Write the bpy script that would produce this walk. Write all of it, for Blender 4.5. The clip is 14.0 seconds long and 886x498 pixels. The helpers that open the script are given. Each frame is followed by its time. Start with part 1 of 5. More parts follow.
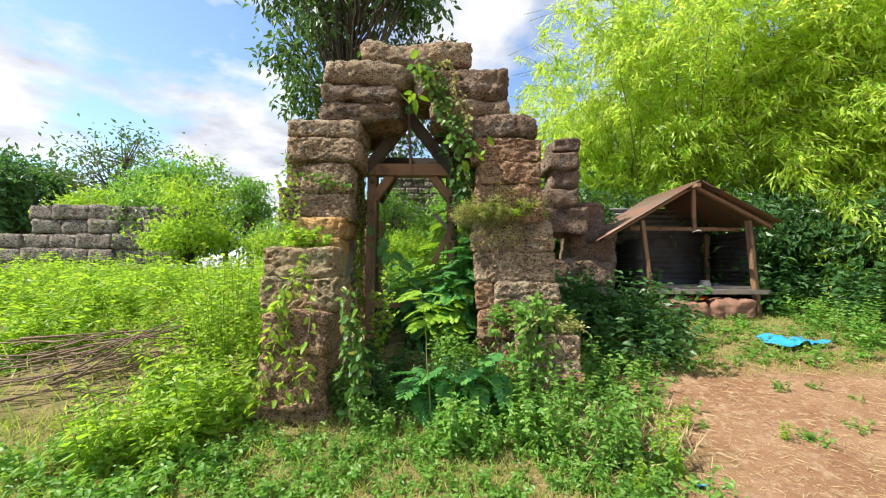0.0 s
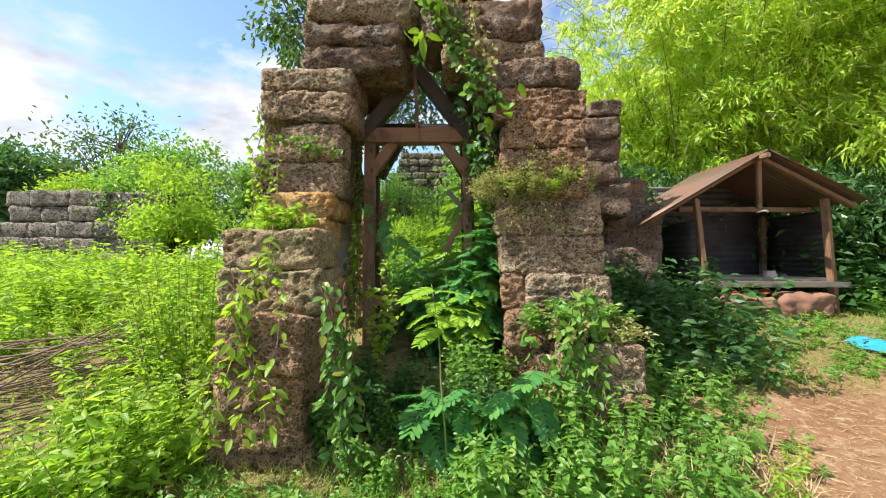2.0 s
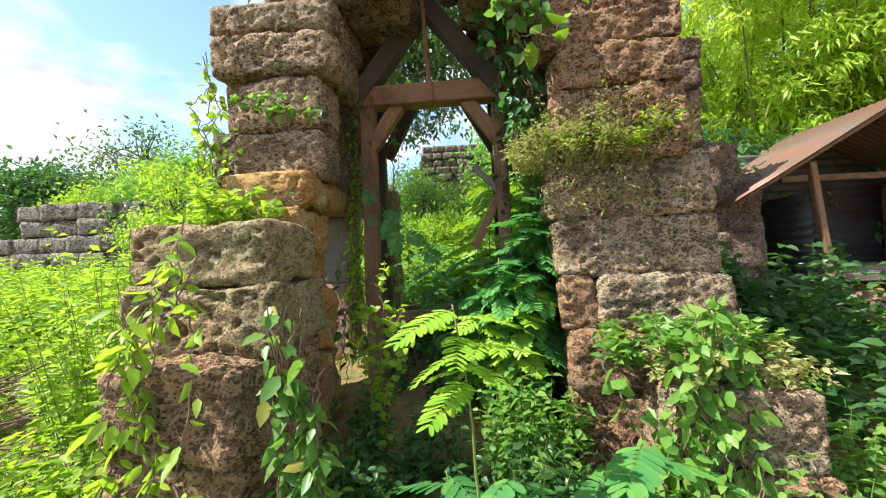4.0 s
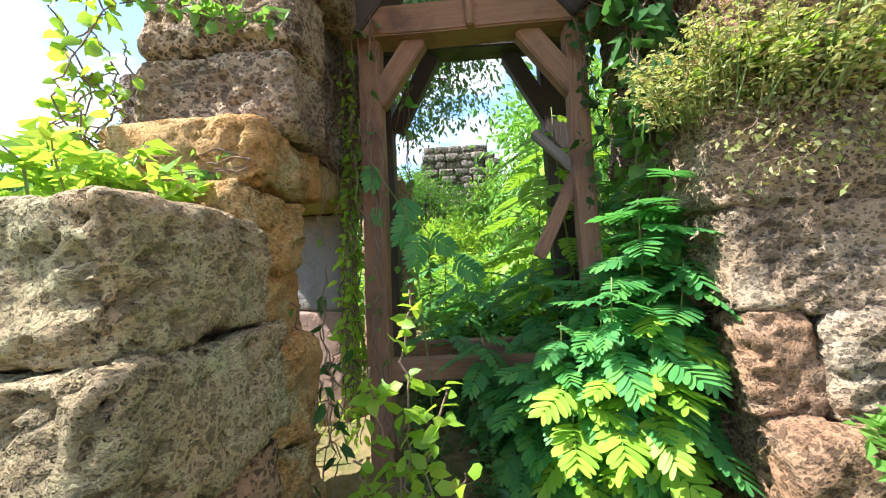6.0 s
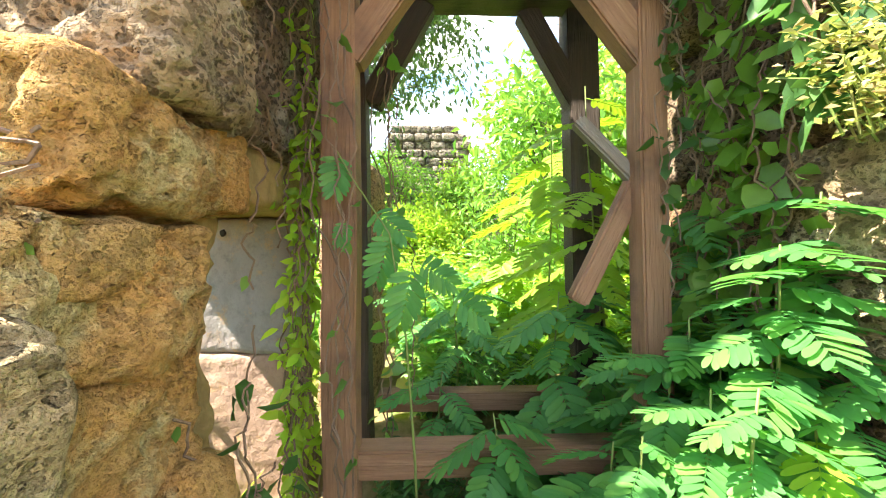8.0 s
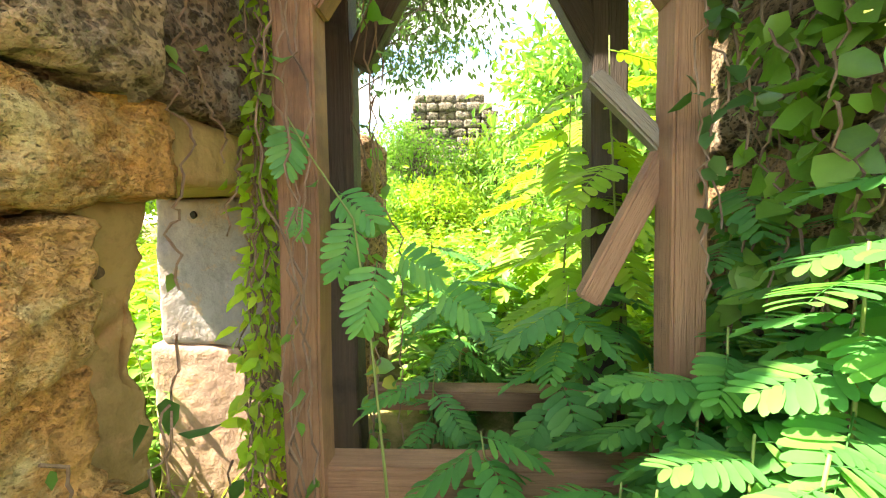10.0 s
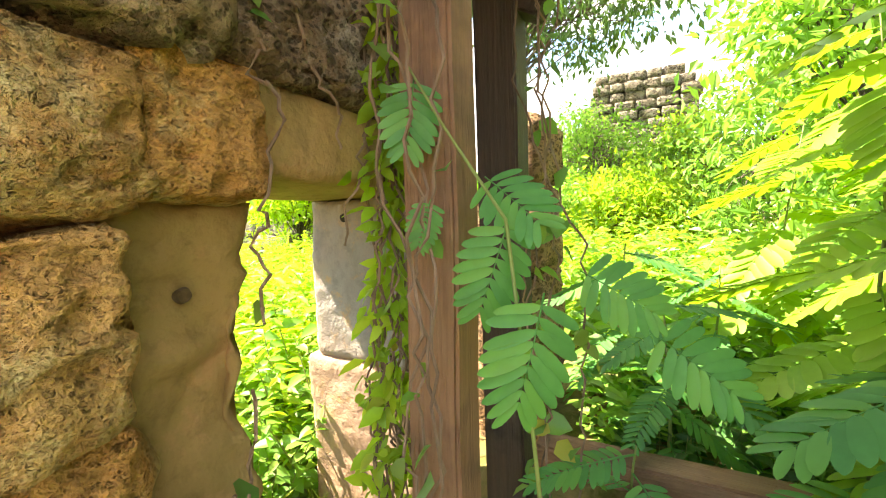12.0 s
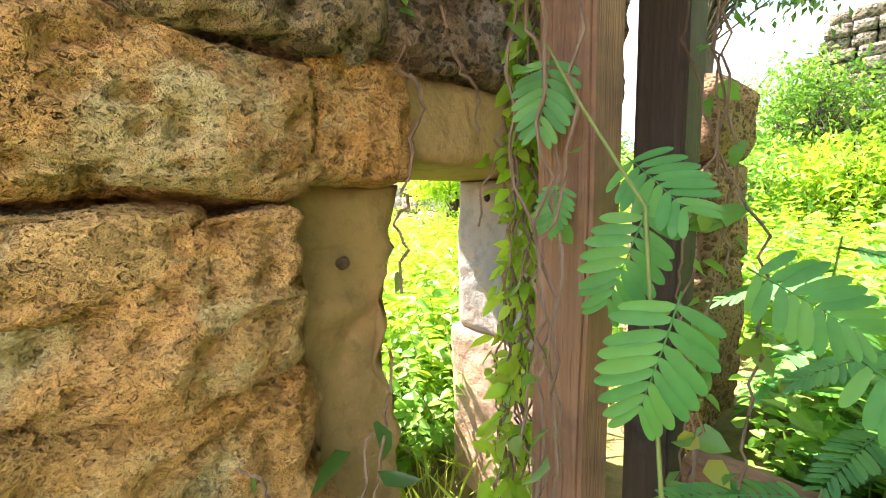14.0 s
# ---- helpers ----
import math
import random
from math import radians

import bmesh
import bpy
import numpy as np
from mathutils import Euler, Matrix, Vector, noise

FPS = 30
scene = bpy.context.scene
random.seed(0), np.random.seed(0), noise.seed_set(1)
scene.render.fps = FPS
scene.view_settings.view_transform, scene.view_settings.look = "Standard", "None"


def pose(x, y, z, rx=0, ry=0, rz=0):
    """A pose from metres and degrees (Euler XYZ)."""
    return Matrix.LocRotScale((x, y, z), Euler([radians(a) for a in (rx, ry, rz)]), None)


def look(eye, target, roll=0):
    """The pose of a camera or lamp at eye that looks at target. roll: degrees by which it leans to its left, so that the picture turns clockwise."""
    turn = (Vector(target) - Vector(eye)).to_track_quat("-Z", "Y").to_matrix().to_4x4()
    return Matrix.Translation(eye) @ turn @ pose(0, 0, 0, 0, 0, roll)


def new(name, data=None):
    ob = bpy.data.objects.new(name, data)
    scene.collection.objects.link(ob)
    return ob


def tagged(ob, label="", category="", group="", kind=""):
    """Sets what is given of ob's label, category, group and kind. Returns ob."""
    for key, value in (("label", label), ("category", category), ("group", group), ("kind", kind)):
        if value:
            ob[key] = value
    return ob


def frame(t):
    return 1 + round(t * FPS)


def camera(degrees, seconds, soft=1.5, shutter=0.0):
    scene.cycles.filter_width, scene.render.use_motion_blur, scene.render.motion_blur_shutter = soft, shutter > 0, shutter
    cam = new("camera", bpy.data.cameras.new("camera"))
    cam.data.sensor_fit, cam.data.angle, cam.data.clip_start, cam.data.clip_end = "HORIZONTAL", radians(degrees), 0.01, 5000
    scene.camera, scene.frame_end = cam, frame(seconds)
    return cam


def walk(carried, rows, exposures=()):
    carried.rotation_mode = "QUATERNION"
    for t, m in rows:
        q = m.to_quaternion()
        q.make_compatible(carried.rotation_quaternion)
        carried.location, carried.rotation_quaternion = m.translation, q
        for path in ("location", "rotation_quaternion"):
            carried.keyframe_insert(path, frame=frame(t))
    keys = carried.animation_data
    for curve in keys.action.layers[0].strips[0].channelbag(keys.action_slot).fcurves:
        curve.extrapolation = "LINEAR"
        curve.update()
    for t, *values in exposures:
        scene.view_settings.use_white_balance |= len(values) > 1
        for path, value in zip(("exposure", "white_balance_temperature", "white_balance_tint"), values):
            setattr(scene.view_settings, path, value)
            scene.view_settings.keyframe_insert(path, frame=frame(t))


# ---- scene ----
cam = camera(95.9, 14.0, soft=1.1)
PATH = [
    (0, (-0.002, 0.168, 1.543), (0.005, 2.166, 1.646), 0.5),
    (0.5, (-0.002, 0.413, 1.539), (-0.016, 2.411, 1.634), 0.3),
    (1, (-0.022, 0.618, 1.536), (-0.047, 2.617, 1.616), 0.3),
    (1.5, (-0.064, 0.847, 1.549), (-0.094, 2.845, 1.617), 0.3),
    (2, (-0.069, 1.075, 1.535), (-0.1, 3.074, 1.587), 0.3),
    (2.2, (-0.073, 1.173, 1.546), (-0.102, 3.172, 1.588), 0.2),
    (4.3, (-0.078, 2.238, 1.535), (-0.271, 4.228, 1.595), -2.4),
    (4.5, (-0.113, 2.332, 1.534), (-0.308, 4.321, 1.606), -2.6),
    (5, (-0.213, 2.65, 1.539), (-0.429, 4.636, 1.633), -2.8),
    (5.5, (-0.31, 2.872, 1.557), (-0.51, 4.859, 1.66), -2.8),
    (6, (-0.394, 3.126, 1.591), (-0.554, 5.117, 1.684), -2.4),
    (6.5, (-0.434, 3.297, 1.649), (-0.567, 5.292, 1.724), -2.1),
    (7, (-0.494, 3.512, 1.667), (-0.57, 5.51, 1.687), -1.5),
    (7.5, (-0.577, 3.694, 1.763), (-0.562, 5.694, 1.754), -0.4),
    (7.7, (-0.572, 3.712, 1.784), (-0.538, 5.712, 1.78), -0.2),
    (9.8, (-0.432, 3.889, 1.832), (-0.466, 5.884, 1.699), 0.0),
    (10, (-0.427, 3.935, 1.838), (-0.537, 5.927, 1.694), -0.2),
    (10.5, (-0.438, 4.08, 1.83), (-0.762, 6.048, 1.681), -0.9),
    (11, (-0.471, 4.219, 1.815), (-1.025, 6.134, 1.661), -1.3),
    (11.5, (-0.492, 4.271, 1.836), (-1.249, 6.116, 1.688), -1.6),
    (12, (-0.502, 4.318, 1.842), (-1.434, 6.081, 1.7), -1.6),
    (12.5, (-0.499, 4.365, 1.833), (-1.595, 6.031, 1.685), -1.4),
    (13, (-0.491, 4.37, 1.832), (-1.746, 5.917, 1.657), -1.0),
    (13.5, (-0.474, 4.358, 1.842), (-1.88, 5.765, 1.629), -0.8),
    (14, (-0.464, 4.336, 1.849), (-1.979, 5.62, 1.613), -0.7),
]
walk(cam, [(t, look(eye, target, roll)) for t, eye, target, roll in PATH],
     [(0.0, 0.95, 6500, 10), (2.2, 1.0, 6500, 10), (4.3, 1.25, 6400, 10), (5.0, 1.35, 6400, 10), (6.5, 2.0, 5700, 14), (7.5, 2.55, 6500, 10), (10.0, 2.95, 7800, 6), (12.5, 2.9, 8300, 9), (14.0, 3.05, 7000, 13)])

# ---- sky and sun ----
TO_SUN = Vector((-0.60, -0.155, 0.79)).normalized()
sun_data = bpy.data.lights.new("sun", "SUN")
sun_data.energy, sun_data.angle, sun_data.color = 5.0, radians(0.6), (1.0, 0.94, 0.84)
sun = new("sun", sun_data)
sun.rotation_mode = "QUATERNION"
sun.rotation_quaternion = TO_SUN.to_track_quat("Z", "Y")

world = bpy.data.worlds.new("world")
scene.world = world
world.use_nodes = True
wn, wl = world.node_tree.nodes, world.node_tree.links
wn.clear()
sky = wn.new("ShaderNodeTexSky")
sky.sky_type, sky.sun_disc = "NISHITA", False
sky.dust_density, sky.ozone_density = 0.4, 3.0
sky.sun_elevation = math.asin(TO_SUN.z)
sky.sun_rotation = math.atan2(TO_SUN.x, TO_SUN.y)
coord = wn.new("ShaderNodeTexCoord")
split = wn.new("ShaderNodeSeparateXYZ")
wl.new(coord.outputs["Generated"], split.inputs[0])


def wmath(op, a, b):
    n = wn.new("ShaderNodeMath")
    n.operation = op
    for i, v in enumerate((a, b)):
        if isinstance(v, (int, float)):
            n.inputs[i].default_value = v
        else:
            wl.new(v, n.inputs[i])
    return n.outputs[0]


lift = wmath("MAXIMUM", wmath("ADD", split.outputs["Z"], 0.16), 0.06)
flat = wn.new("ShaderNodeCombineXYZ")
wl.new(wmath("DIVIDE", split.outputs["X"], lift), flat.inputs[0])
wl.new(wmath("DIVIDE", split.outputs["Y"], lift), flat.inputs[1])
cloud = wn.new("ShaderNodeTexNoise")
cloud.inputs["Scale"].default_value, cloud.inputs["Detail"].default_value, cloud.inputs["Roughness"].default_value = 1.25, 9, 0.55
wl.new(flat.outputs[0], cloud.inputs["Vector"])
cover = wn.new("ShaderNodeValToRGB")
cover.color_ramp.elements[0].position, cover.color_ramp.elements[1].position = 0.44, 0.54
wl.new(cloud.outputs["Fac"], cover.inputs[0])
tone = wn.new("ShaderNodeTexNoise")
tone.inputs["Scale"].default_value, tone.inputs["Detail"].default_value = 2.4, 6
wl.new(flat.outputs[0], tone.inputs["Vector"])
tones = wn.new("ShaderNodeValToRGB")
tones.color_ramp.elements[0].position, tones.color_ramp.elements[0].color = 0.35, (1.9, 2.1, 2.5, 1)
tones.color_ramp.elements[1].position, tones.color_ramp.elements[1].color = 0.6, (4.2, 4.2, 4.3, 1)
wl.new(tone.outputs["Fac"], tones.inputs[0])
blend = wn.new("ShaderNodeMix")
blend.data_type = "RGBA"
wl.new(cover.outputs[0], blend.inputs["Factor"])
wl.new(sky.outputs[0], blend.inputs["A"])
wl.new(tones.outputs[0], blend.inputs["B"])
back = wn.new("ShaderNodeBackground")
back.inputs["Strength"].default_value = 0.145
wl.new(blend.outputs["Result"], back.inputs[0])
wout = wn.new("ShaderNodeOutputWorld")
wl.new(back.outputs[0], wout.inputs[0])


# ---- materials ----
class Mat:
    """A small builder round a Principled material."""

    def __init__(self, name, rough=0.8, metal=0.0, spec=0.5):
        self.m = bpy.data.materials.new(name)
        self.m.use_nodes = True
        self.n, self.l = self.m.node_tree.nodes, self.m.node_tree.links
        self.b = self.n["Principled BSDF"]
        self.b.inputs["Roughness"].default_value, self.b.inputs["Metallic"].default_value = rough, metal
        self.b.inputs["Specular IOR Level"].default_value = spec
        tc = self.n.new("ShaderNodeTexCoord")
        geo = self.n.new("ShaderNodeNewGeometry")
        info = self.n.new("ShaderNodeObjectInfo")
        self.obj, self.pos, self.island, self.random = tc.outputs["Object"], geo.outputs["Position"], geo.outputs["Random Per Island"], info.outputs["Random"]
        self.point = geo.outputs["Pointiness"]

    def put(self, sock, v):
        if isinstance(v, (int, float)):
            sock.default_value = v
        elif isinstance(v, tuple):
            sock.default_value = (*v, 1) if len(v) == 3 and sock.type == "RGBA" else v
        else:
            self.l.new(v, sock)

    def stretch(self, vec, s):
        n = self.n.new("ShaderNodeMapping")
        self.l.new(vec, n.inputs["Vector"])
        n.inputs["Scale"].default_value = s
        return n.outputs[0]

    def offset(self, vec, amount):
        n = self.n.new("ShaderNodeVectorMath")
        n.operation = "ADD"
        self.l.new(vec, n.inputs[0])
        mul = self.n.new("ShaderNodeMath")
        mul.operation = "MULTIPLY"
        self.l.new(amount, mul.inputs[0])
        mul.inputs[1].default_value = 37.0
        self.l.new(mul.outputs[0], n.inputs[1])
        return n.outputs[0]

    def warped(self, vec, scale, amount):
        t = self.n.new("ShaderNodeTexNoise")
        self.l.new(vec, t.inputs["Vector"])
        t.inputs["Scale"].default_value = scale
        n = self.n.new("ShaderNodeVectorMath")
        n.operation = "MULTIPLY_ADD"
        self.l.new(t.outputs["Color"], n.inputs[0])
        n.inputs[1].default_value = (amount, amount, amount)
        self.l.new(vec, n.inputs[2])
        return n.outputs[0]

    def noise(self, vec, scale, detail=5, rough=0.6, lo=0.3, hi=0.7):
        n = self.n.new("ShaderNodeTexNoise")
        self.l.new(vec, n.inputs["Vector"])
        n.inputs["Scale"].default_value, n.inputs["Detail"].default_value, n.inputs["Roughness"].default_value = scale, detail, rough
        return self.ramp(n.outputs["Fac"], lo, hi)

    def cells(self, vec, scale, lo=0.0, hi=0.35):
        n = self.n.new("ShaderNodeTexVoronoi")
        self.l.new(vec, n.inputs["Vector"])
        n.inputs["Scale"].default_value = scale
        return self.ramp(n.outputs["Distance"], lo, hi)

    def pocks(self, vec, scale, biggest, soft=0.16):
        """Scattered holes of uneven size: 0 inside, 1 outside."""
        n = self.n.new("ShaderNodeTexVoronoi")
        self.l.new(vec, n.inputs["Vector"])
        n.inputs["Scale"].default_value = scale
        sep = self.n.new("ShaderNodeSeparateColor")
        self.l.new(n.outputs["Color"], sep.inputs[0])
        size = self.math("MULTIPLY", self.math("POWER", sep.outputs[0], 1.6), biggest)
        return self.ramp(self.math("SUBTRACT", n.outputs["Distance"], size), -soft * 0.5, soft * 0.5)

    def ramp(self, v, lo, hi):
        n = self.n.new("ShaderNodeMapRange")
        self.l.new(v, n.inputs[0])
        n.inputs[1].default_value, n.inputs[2].default_value = lo, hi
        return n.outputs[0]

    def mix(self, f, a, b):
        n = self.n.new("ShaderNodeMix")
        n.data_type = "RGBA"
        self.put(n.inputs["Factor"], f)
        self.put(n.inputs["A"], a)
        self.put(n.inputs["B"], b)
        return n.outputs["Result"]

    def math(self, op, a, b):
        n = self.n.new("ShaderNodeMath")
        n.operation = op
        self.put(n.inputs[0], a)
        self.put(n.inputs[1], b)
        return n.outputs[0]

    def colour(self, c):
        self.put(self.b.inputs["Base Color"], c)
        return self

    def bump(self, h, dist, strength=1.0):
        n = self.n.new("ShaderNodeBump")
        n.inputs["Strength"].default_value, n.inputs["Distance"].default_value = strength, dist
        self.l.new(h, n.inputs["Height"])
        if self.b.inputs["Normal"].is_linked:
            self.l.new(self.b.inputs["Normal"].links[0].from_socket, n.inputs["Normal"])
        self.l.new(n.outputs[0], self.b.inputs["Normal"])
        return self


def laterite(name, base, warm, lichen, dark, lichen_amount=0.5, dark_amount=0.5, pit=24.0, pit_shade=0.8):
    k = Mat(name, 0.95, spec=0.2)
    v = k.offset(k.obj, k.random)
    c = k.mix(k.noise(v, 3.0, 6, 0.65, 0.38, 0.62), base, warm)
    c = k.mix(k.math("MULTIPLY", k.noise(v, 5.5, 8, 0.7, 0.5, 0.62), lichen_amount), c, lichen)
    c = k.mix(k.math("MULTIPLY", k.noise(k.stretch(v, (1, 1, 1.6)), 2.2, 9, 0.75, 0.5, 0.64), dark_amount), c, dark)
    grain = k.noise(v, 60, 4, 0.7, 0.3, 0.7)
    c = k.mix(k.math("MULTIPLY", grain, 0.35), c, tuple(x * 0.55 for x in base))
    k.colour(c)
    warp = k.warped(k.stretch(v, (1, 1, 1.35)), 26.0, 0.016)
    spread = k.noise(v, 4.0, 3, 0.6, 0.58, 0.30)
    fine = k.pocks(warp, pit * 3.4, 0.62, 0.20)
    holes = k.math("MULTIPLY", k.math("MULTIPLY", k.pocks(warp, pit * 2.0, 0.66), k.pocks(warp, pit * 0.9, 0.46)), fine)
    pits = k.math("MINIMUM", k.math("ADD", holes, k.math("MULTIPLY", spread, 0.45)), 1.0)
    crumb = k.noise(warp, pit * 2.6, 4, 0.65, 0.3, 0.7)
    # pits are also coloured dark, painting in the shade of their depth
    k.colour(k.mix(k.math("MULTIPLY", k.math("SUBTRACT", 1.0, pits), pit_shade), c, tuple(x * 0.16 for x in base)))
    k.bump(pits, 0.030, 1.0)
    k.bump(crumb, 0.012, 0.9)
    k.bump(grain, 0.005, 0.8)
    return k.m


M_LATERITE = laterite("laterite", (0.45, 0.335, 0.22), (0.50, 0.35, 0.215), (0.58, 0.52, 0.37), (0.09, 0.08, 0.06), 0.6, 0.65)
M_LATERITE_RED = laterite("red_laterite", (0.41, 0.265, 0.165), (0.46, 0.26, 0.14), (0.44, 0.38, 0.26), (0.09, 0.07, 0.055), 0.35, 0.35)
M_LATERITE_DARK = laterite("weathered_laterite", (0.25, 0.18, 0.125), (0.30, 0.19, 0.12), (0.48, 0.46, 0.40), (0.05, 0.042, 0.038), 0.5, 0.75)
# ochre stone, brightened and warmed further to carry bounce light in the passage
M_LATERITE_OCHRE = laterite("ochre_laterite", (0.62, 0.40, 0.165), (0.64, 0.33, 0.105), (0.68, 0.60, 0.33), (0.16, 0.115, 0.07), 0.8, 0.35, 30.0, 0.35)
# yellowish buttress stone; its lightness also carries the glare there
M_LATERITE_YELLOW = laterite("yellowish_laterite", (0.45, 0.36, 0.21), (0.49, 0.33, 0.18), (0.55, 0.52, 0.29), (0.09, 0.08, 0.055), 0.7, 0.5, 27.0, 0.55)
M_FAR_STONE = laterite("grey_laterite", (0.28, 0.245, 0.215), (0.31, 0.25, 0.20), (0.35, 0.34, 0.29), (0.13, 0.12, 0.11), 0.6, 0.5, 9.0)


def sandstone(name, a, b):
    k = Mat(name, 0.85, spec=0.25)
    v = k.offset(k.obj, k.random)
    c = k.mix(k.noise(v, 2.5, 6, 0.6, 0.4, 0.6), a, b)
    c = k.mix(k.noise(k.stretch(v, (1, 1, 0.4)), 5, 7, 0.7, 0.5, 0.7), c, tuple(x * 0.72 for x in a))
    c = k.mix(k.noise(v, 9, 6, 0.7, 0.56, 0.70), c, (0.44, 0.26, 0.13))
    c = k.mix(k.math("MULTIPLY", k.noise(v, 24, 6, 0.7, 0.5, 0.7), 0.5), c, tuple(x * 0.5 for x in a))
    k.colour(c)
    k.bump(k.noise(v, 40, 6, 0.7, 0.2, 0.8), 0.004, 0.8)
    k.bump(k.noise(v, 7, 4, 0.6, 0.2, 0.8), 0.02, 0.6)
    return k.m


def timber(name, a, b, dark):
    k = Mat(name, 0.75, spec=0.3)
    v = k.offset(k.obj, k.random)
    g = k.noise(k.stretch(v, (14, 14, 0.7)), 3.0, 8, 0.65, 0.3, 0.7)
    c = k.mix(g, a, b)
    c = k.mix(k.noise(v, 4, 5, 0.6, 0.52, 0.7), c, dark)
    fine = k.noise(k.stretch(v, (60, 60, 1.6)), 3.0, 4, 0.6, 0.35, 0.65)
    c = k.mix(k.math("MULTIPLY", fine, 0.25), c, dark)
    k.colour(c)
    k.bump(fine, 0.003, 0.7)
    k.bump(g, 0.006, 0.6)
    return k.m


# grey darkened and cooled to stand in for shade on the far jamb
M_SANDSTONE = sandstone("sandstone", (0.27, 0.245, 0.24), (0.32, 0.245, 0.21))
M_SANDSTONE_PINK = sandstone("pink_sandstone", (0.34, 0.225, 0.17), (0.38, 0.24, 0.16))
# brown copy for near jamb and lintel, with their shade in its colour
M_SANDSTONE_BROWN = sandstone("shaded_sandstone", (0.34, 0.24, 0.10), (0.38, 0.25, 0.11))
M_TIMBER = timber("weathered_timber", (0.27, 0.145, 0.08), (0.36, 0.205, 0.12), (0.16, 0.09, 0.06))
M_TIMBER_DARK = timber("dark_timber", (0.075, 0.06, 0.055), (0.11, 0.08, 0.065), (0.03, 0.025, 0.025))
# darker than the bare wood, to help the gloom under the shed roof
M_PALE_WOOD = timber("shed_wood", (0.22, 0.125, 0.065), (0.29, 0.175, 0.10), (0.11, 0.065, 0.04))
M_GREY_WOOD = timber("grey_wood", (0.19, 0.165, 0.135), (0.27, 0.235, 0.19), (0.10, 0.085, 0.07))
M_TWIG = timber("twig_bark", (0.20, 0.13, 0.09), (0.28, 0.19, 0.13), (0.09, 0.06, 0.045))


def bark():
    k = Mat("bark", 0.9, spec=0.2)
    g = k.noise(k.stretch(k.obj, (6, 6, 1.2)), 5, 7, 0.7, 0.3, 0.7)
    k.colour(k.mix(g, (0.07, 0.055, 0.04), (0.18, 0.15, 0.12)))
    k.bump(g, 0.02, 0.8)
    return k.m


M_BARK = bark()


def leaf(name, a, b, c, through_light=0.45, rough=0.45, old=None, old_share=0.0):
    """A leaf that lets some light through; hue varies leaf by leaf."""
    k = Mat(name, rough, spec=0.4)
    n = k.n
    col = k.mix(k.ramp(k.island, 0.0, 0.6), a, b)
    col = k.mix(k.ramp(k.island, 0.6, 1.0), col, c)
    if old:
        wn_ = n.new("ShaderNodeTexWhiteNoise")
        wn_.noise_dimensions = "1D"
        k.l.new(k.island, wn_.inputs["W"])
        col = k.mix(k.ramp(wn_.outputs["Value"], 1.0 - old_share, 1.0 - old_share + 0.01), col, old)
    col = k.mix(k.math("MULTIPLY", k.noise(k.pos, 1.2, 3, 0.5, 0.35, 0.65), 0.5), col, tuple(x * 0.6 for x in a))
    col = k.mix(k.math("MULTIPLY", k.noise(k.pos, 45, 3, 0.6, 0.4, 0.7), 0.25), col, tuple(min(1, x * 1.35) for x in b))
    k.colour(col)
    tr = n.new("ShaderNodeBsdfTranslucent")
    bright = k.mix(0.5, col, tuple(min(0.9, x * 2.3) for x in (b[0] * 1.05, b[1] * 1.05, b[2] * 0.5)))
    k.put(tr.inputs[0], bright)
    mixer = n.new("ShaderNodeMixShader")
    mixer.inputs[0].default_value = through_light
    k.l.new(k.b.outputs[0], mixer.inputs[1])
    k.l.new(tr.outputs[0], mixer.inputs[2])
    k.l.new(mixer.outputs[0], n["Material Output"].inputs[0])
    return k.m


M_LEAF_BRIGHT = leaf("bright_leaf", (0.17, 0.33, 0.03), (0.25, 0.41, 0.04), (0.39, 0.46, 0.05), 0.5, 0.5, (0.40, 0.33, 0.05), 0.03)
M_LEAF_MID = leaf("weed_leaf", (0.10, 0.24, 0.04), (0.16, 0.32, 0.055), (0.26, 0.39, 0.08), 0.42, 0.45, (0.35, 0.27, 0.06), 0.03)
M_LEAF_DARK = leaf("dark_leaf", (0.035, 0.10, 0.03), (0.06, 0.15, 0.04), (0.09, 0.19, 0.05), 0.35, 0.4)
M_LEAF_SENNA = leaf("feathered_leaf", (0.055, 0.20, 0.06), (0.085, 0.27, 0.07), (0.16, 0.36, 0.07), 0.38, 0.5)
M_LEAF_LIME = leaf("lime_leaf", (0.17, 0.36, 0.03), (0.24, 0.42, 0.035), (0.33, 0.45, 0.05), 0.33, 0.5)
M_LEAF_VINE = leaf("vine_leaf", (0.09, 0.22, 0.05), (0.13, 0.27, 0.06), (0.24, 0.32, 0.07), 0.42, 0.4, (0.42, 0.34, 0.06), 0.08)
M_LEAF_BAMBOO = leaf("bamboo_leaf", (0.34, 0.62, 0.06), (0.48, 0.73, 0.09), (0.66, 0.77, 0.2), 0.62, 0.45, (0.50, 0.44, 0.24), 0.05)
M_LEAF_TREE = leaf("tree_leaf", (0.05, 0.11, 0.03), (0.08, 0.155, 0.04), (0.11, 0.18, 0.05), 0.35, 0.4)
M_LEAF_DRY = leaf("dry_herb", (0.22, 0.28, 0.08), (0.33, 0.35, 0.13), (0.52, 0.45, 0.28), 0.35, 0.6, (0.30, 0.17, 0.09), 0.24)
M_GRASS = leaf("grass_blade", (0.17, 0.29, 0.04), (0.28, 0.38, 0.06), (0.44, 0.43, 0.12), 0.45, 0.5, (0.45, 0.36, 0.17), 0.12)
M_STRAW = leaf("dry_straw", (0.38, 0.27, 0.14), (0.48, 0.36, 0.2), (0.56, 0.45, 0.28), 0.2, 0.7)
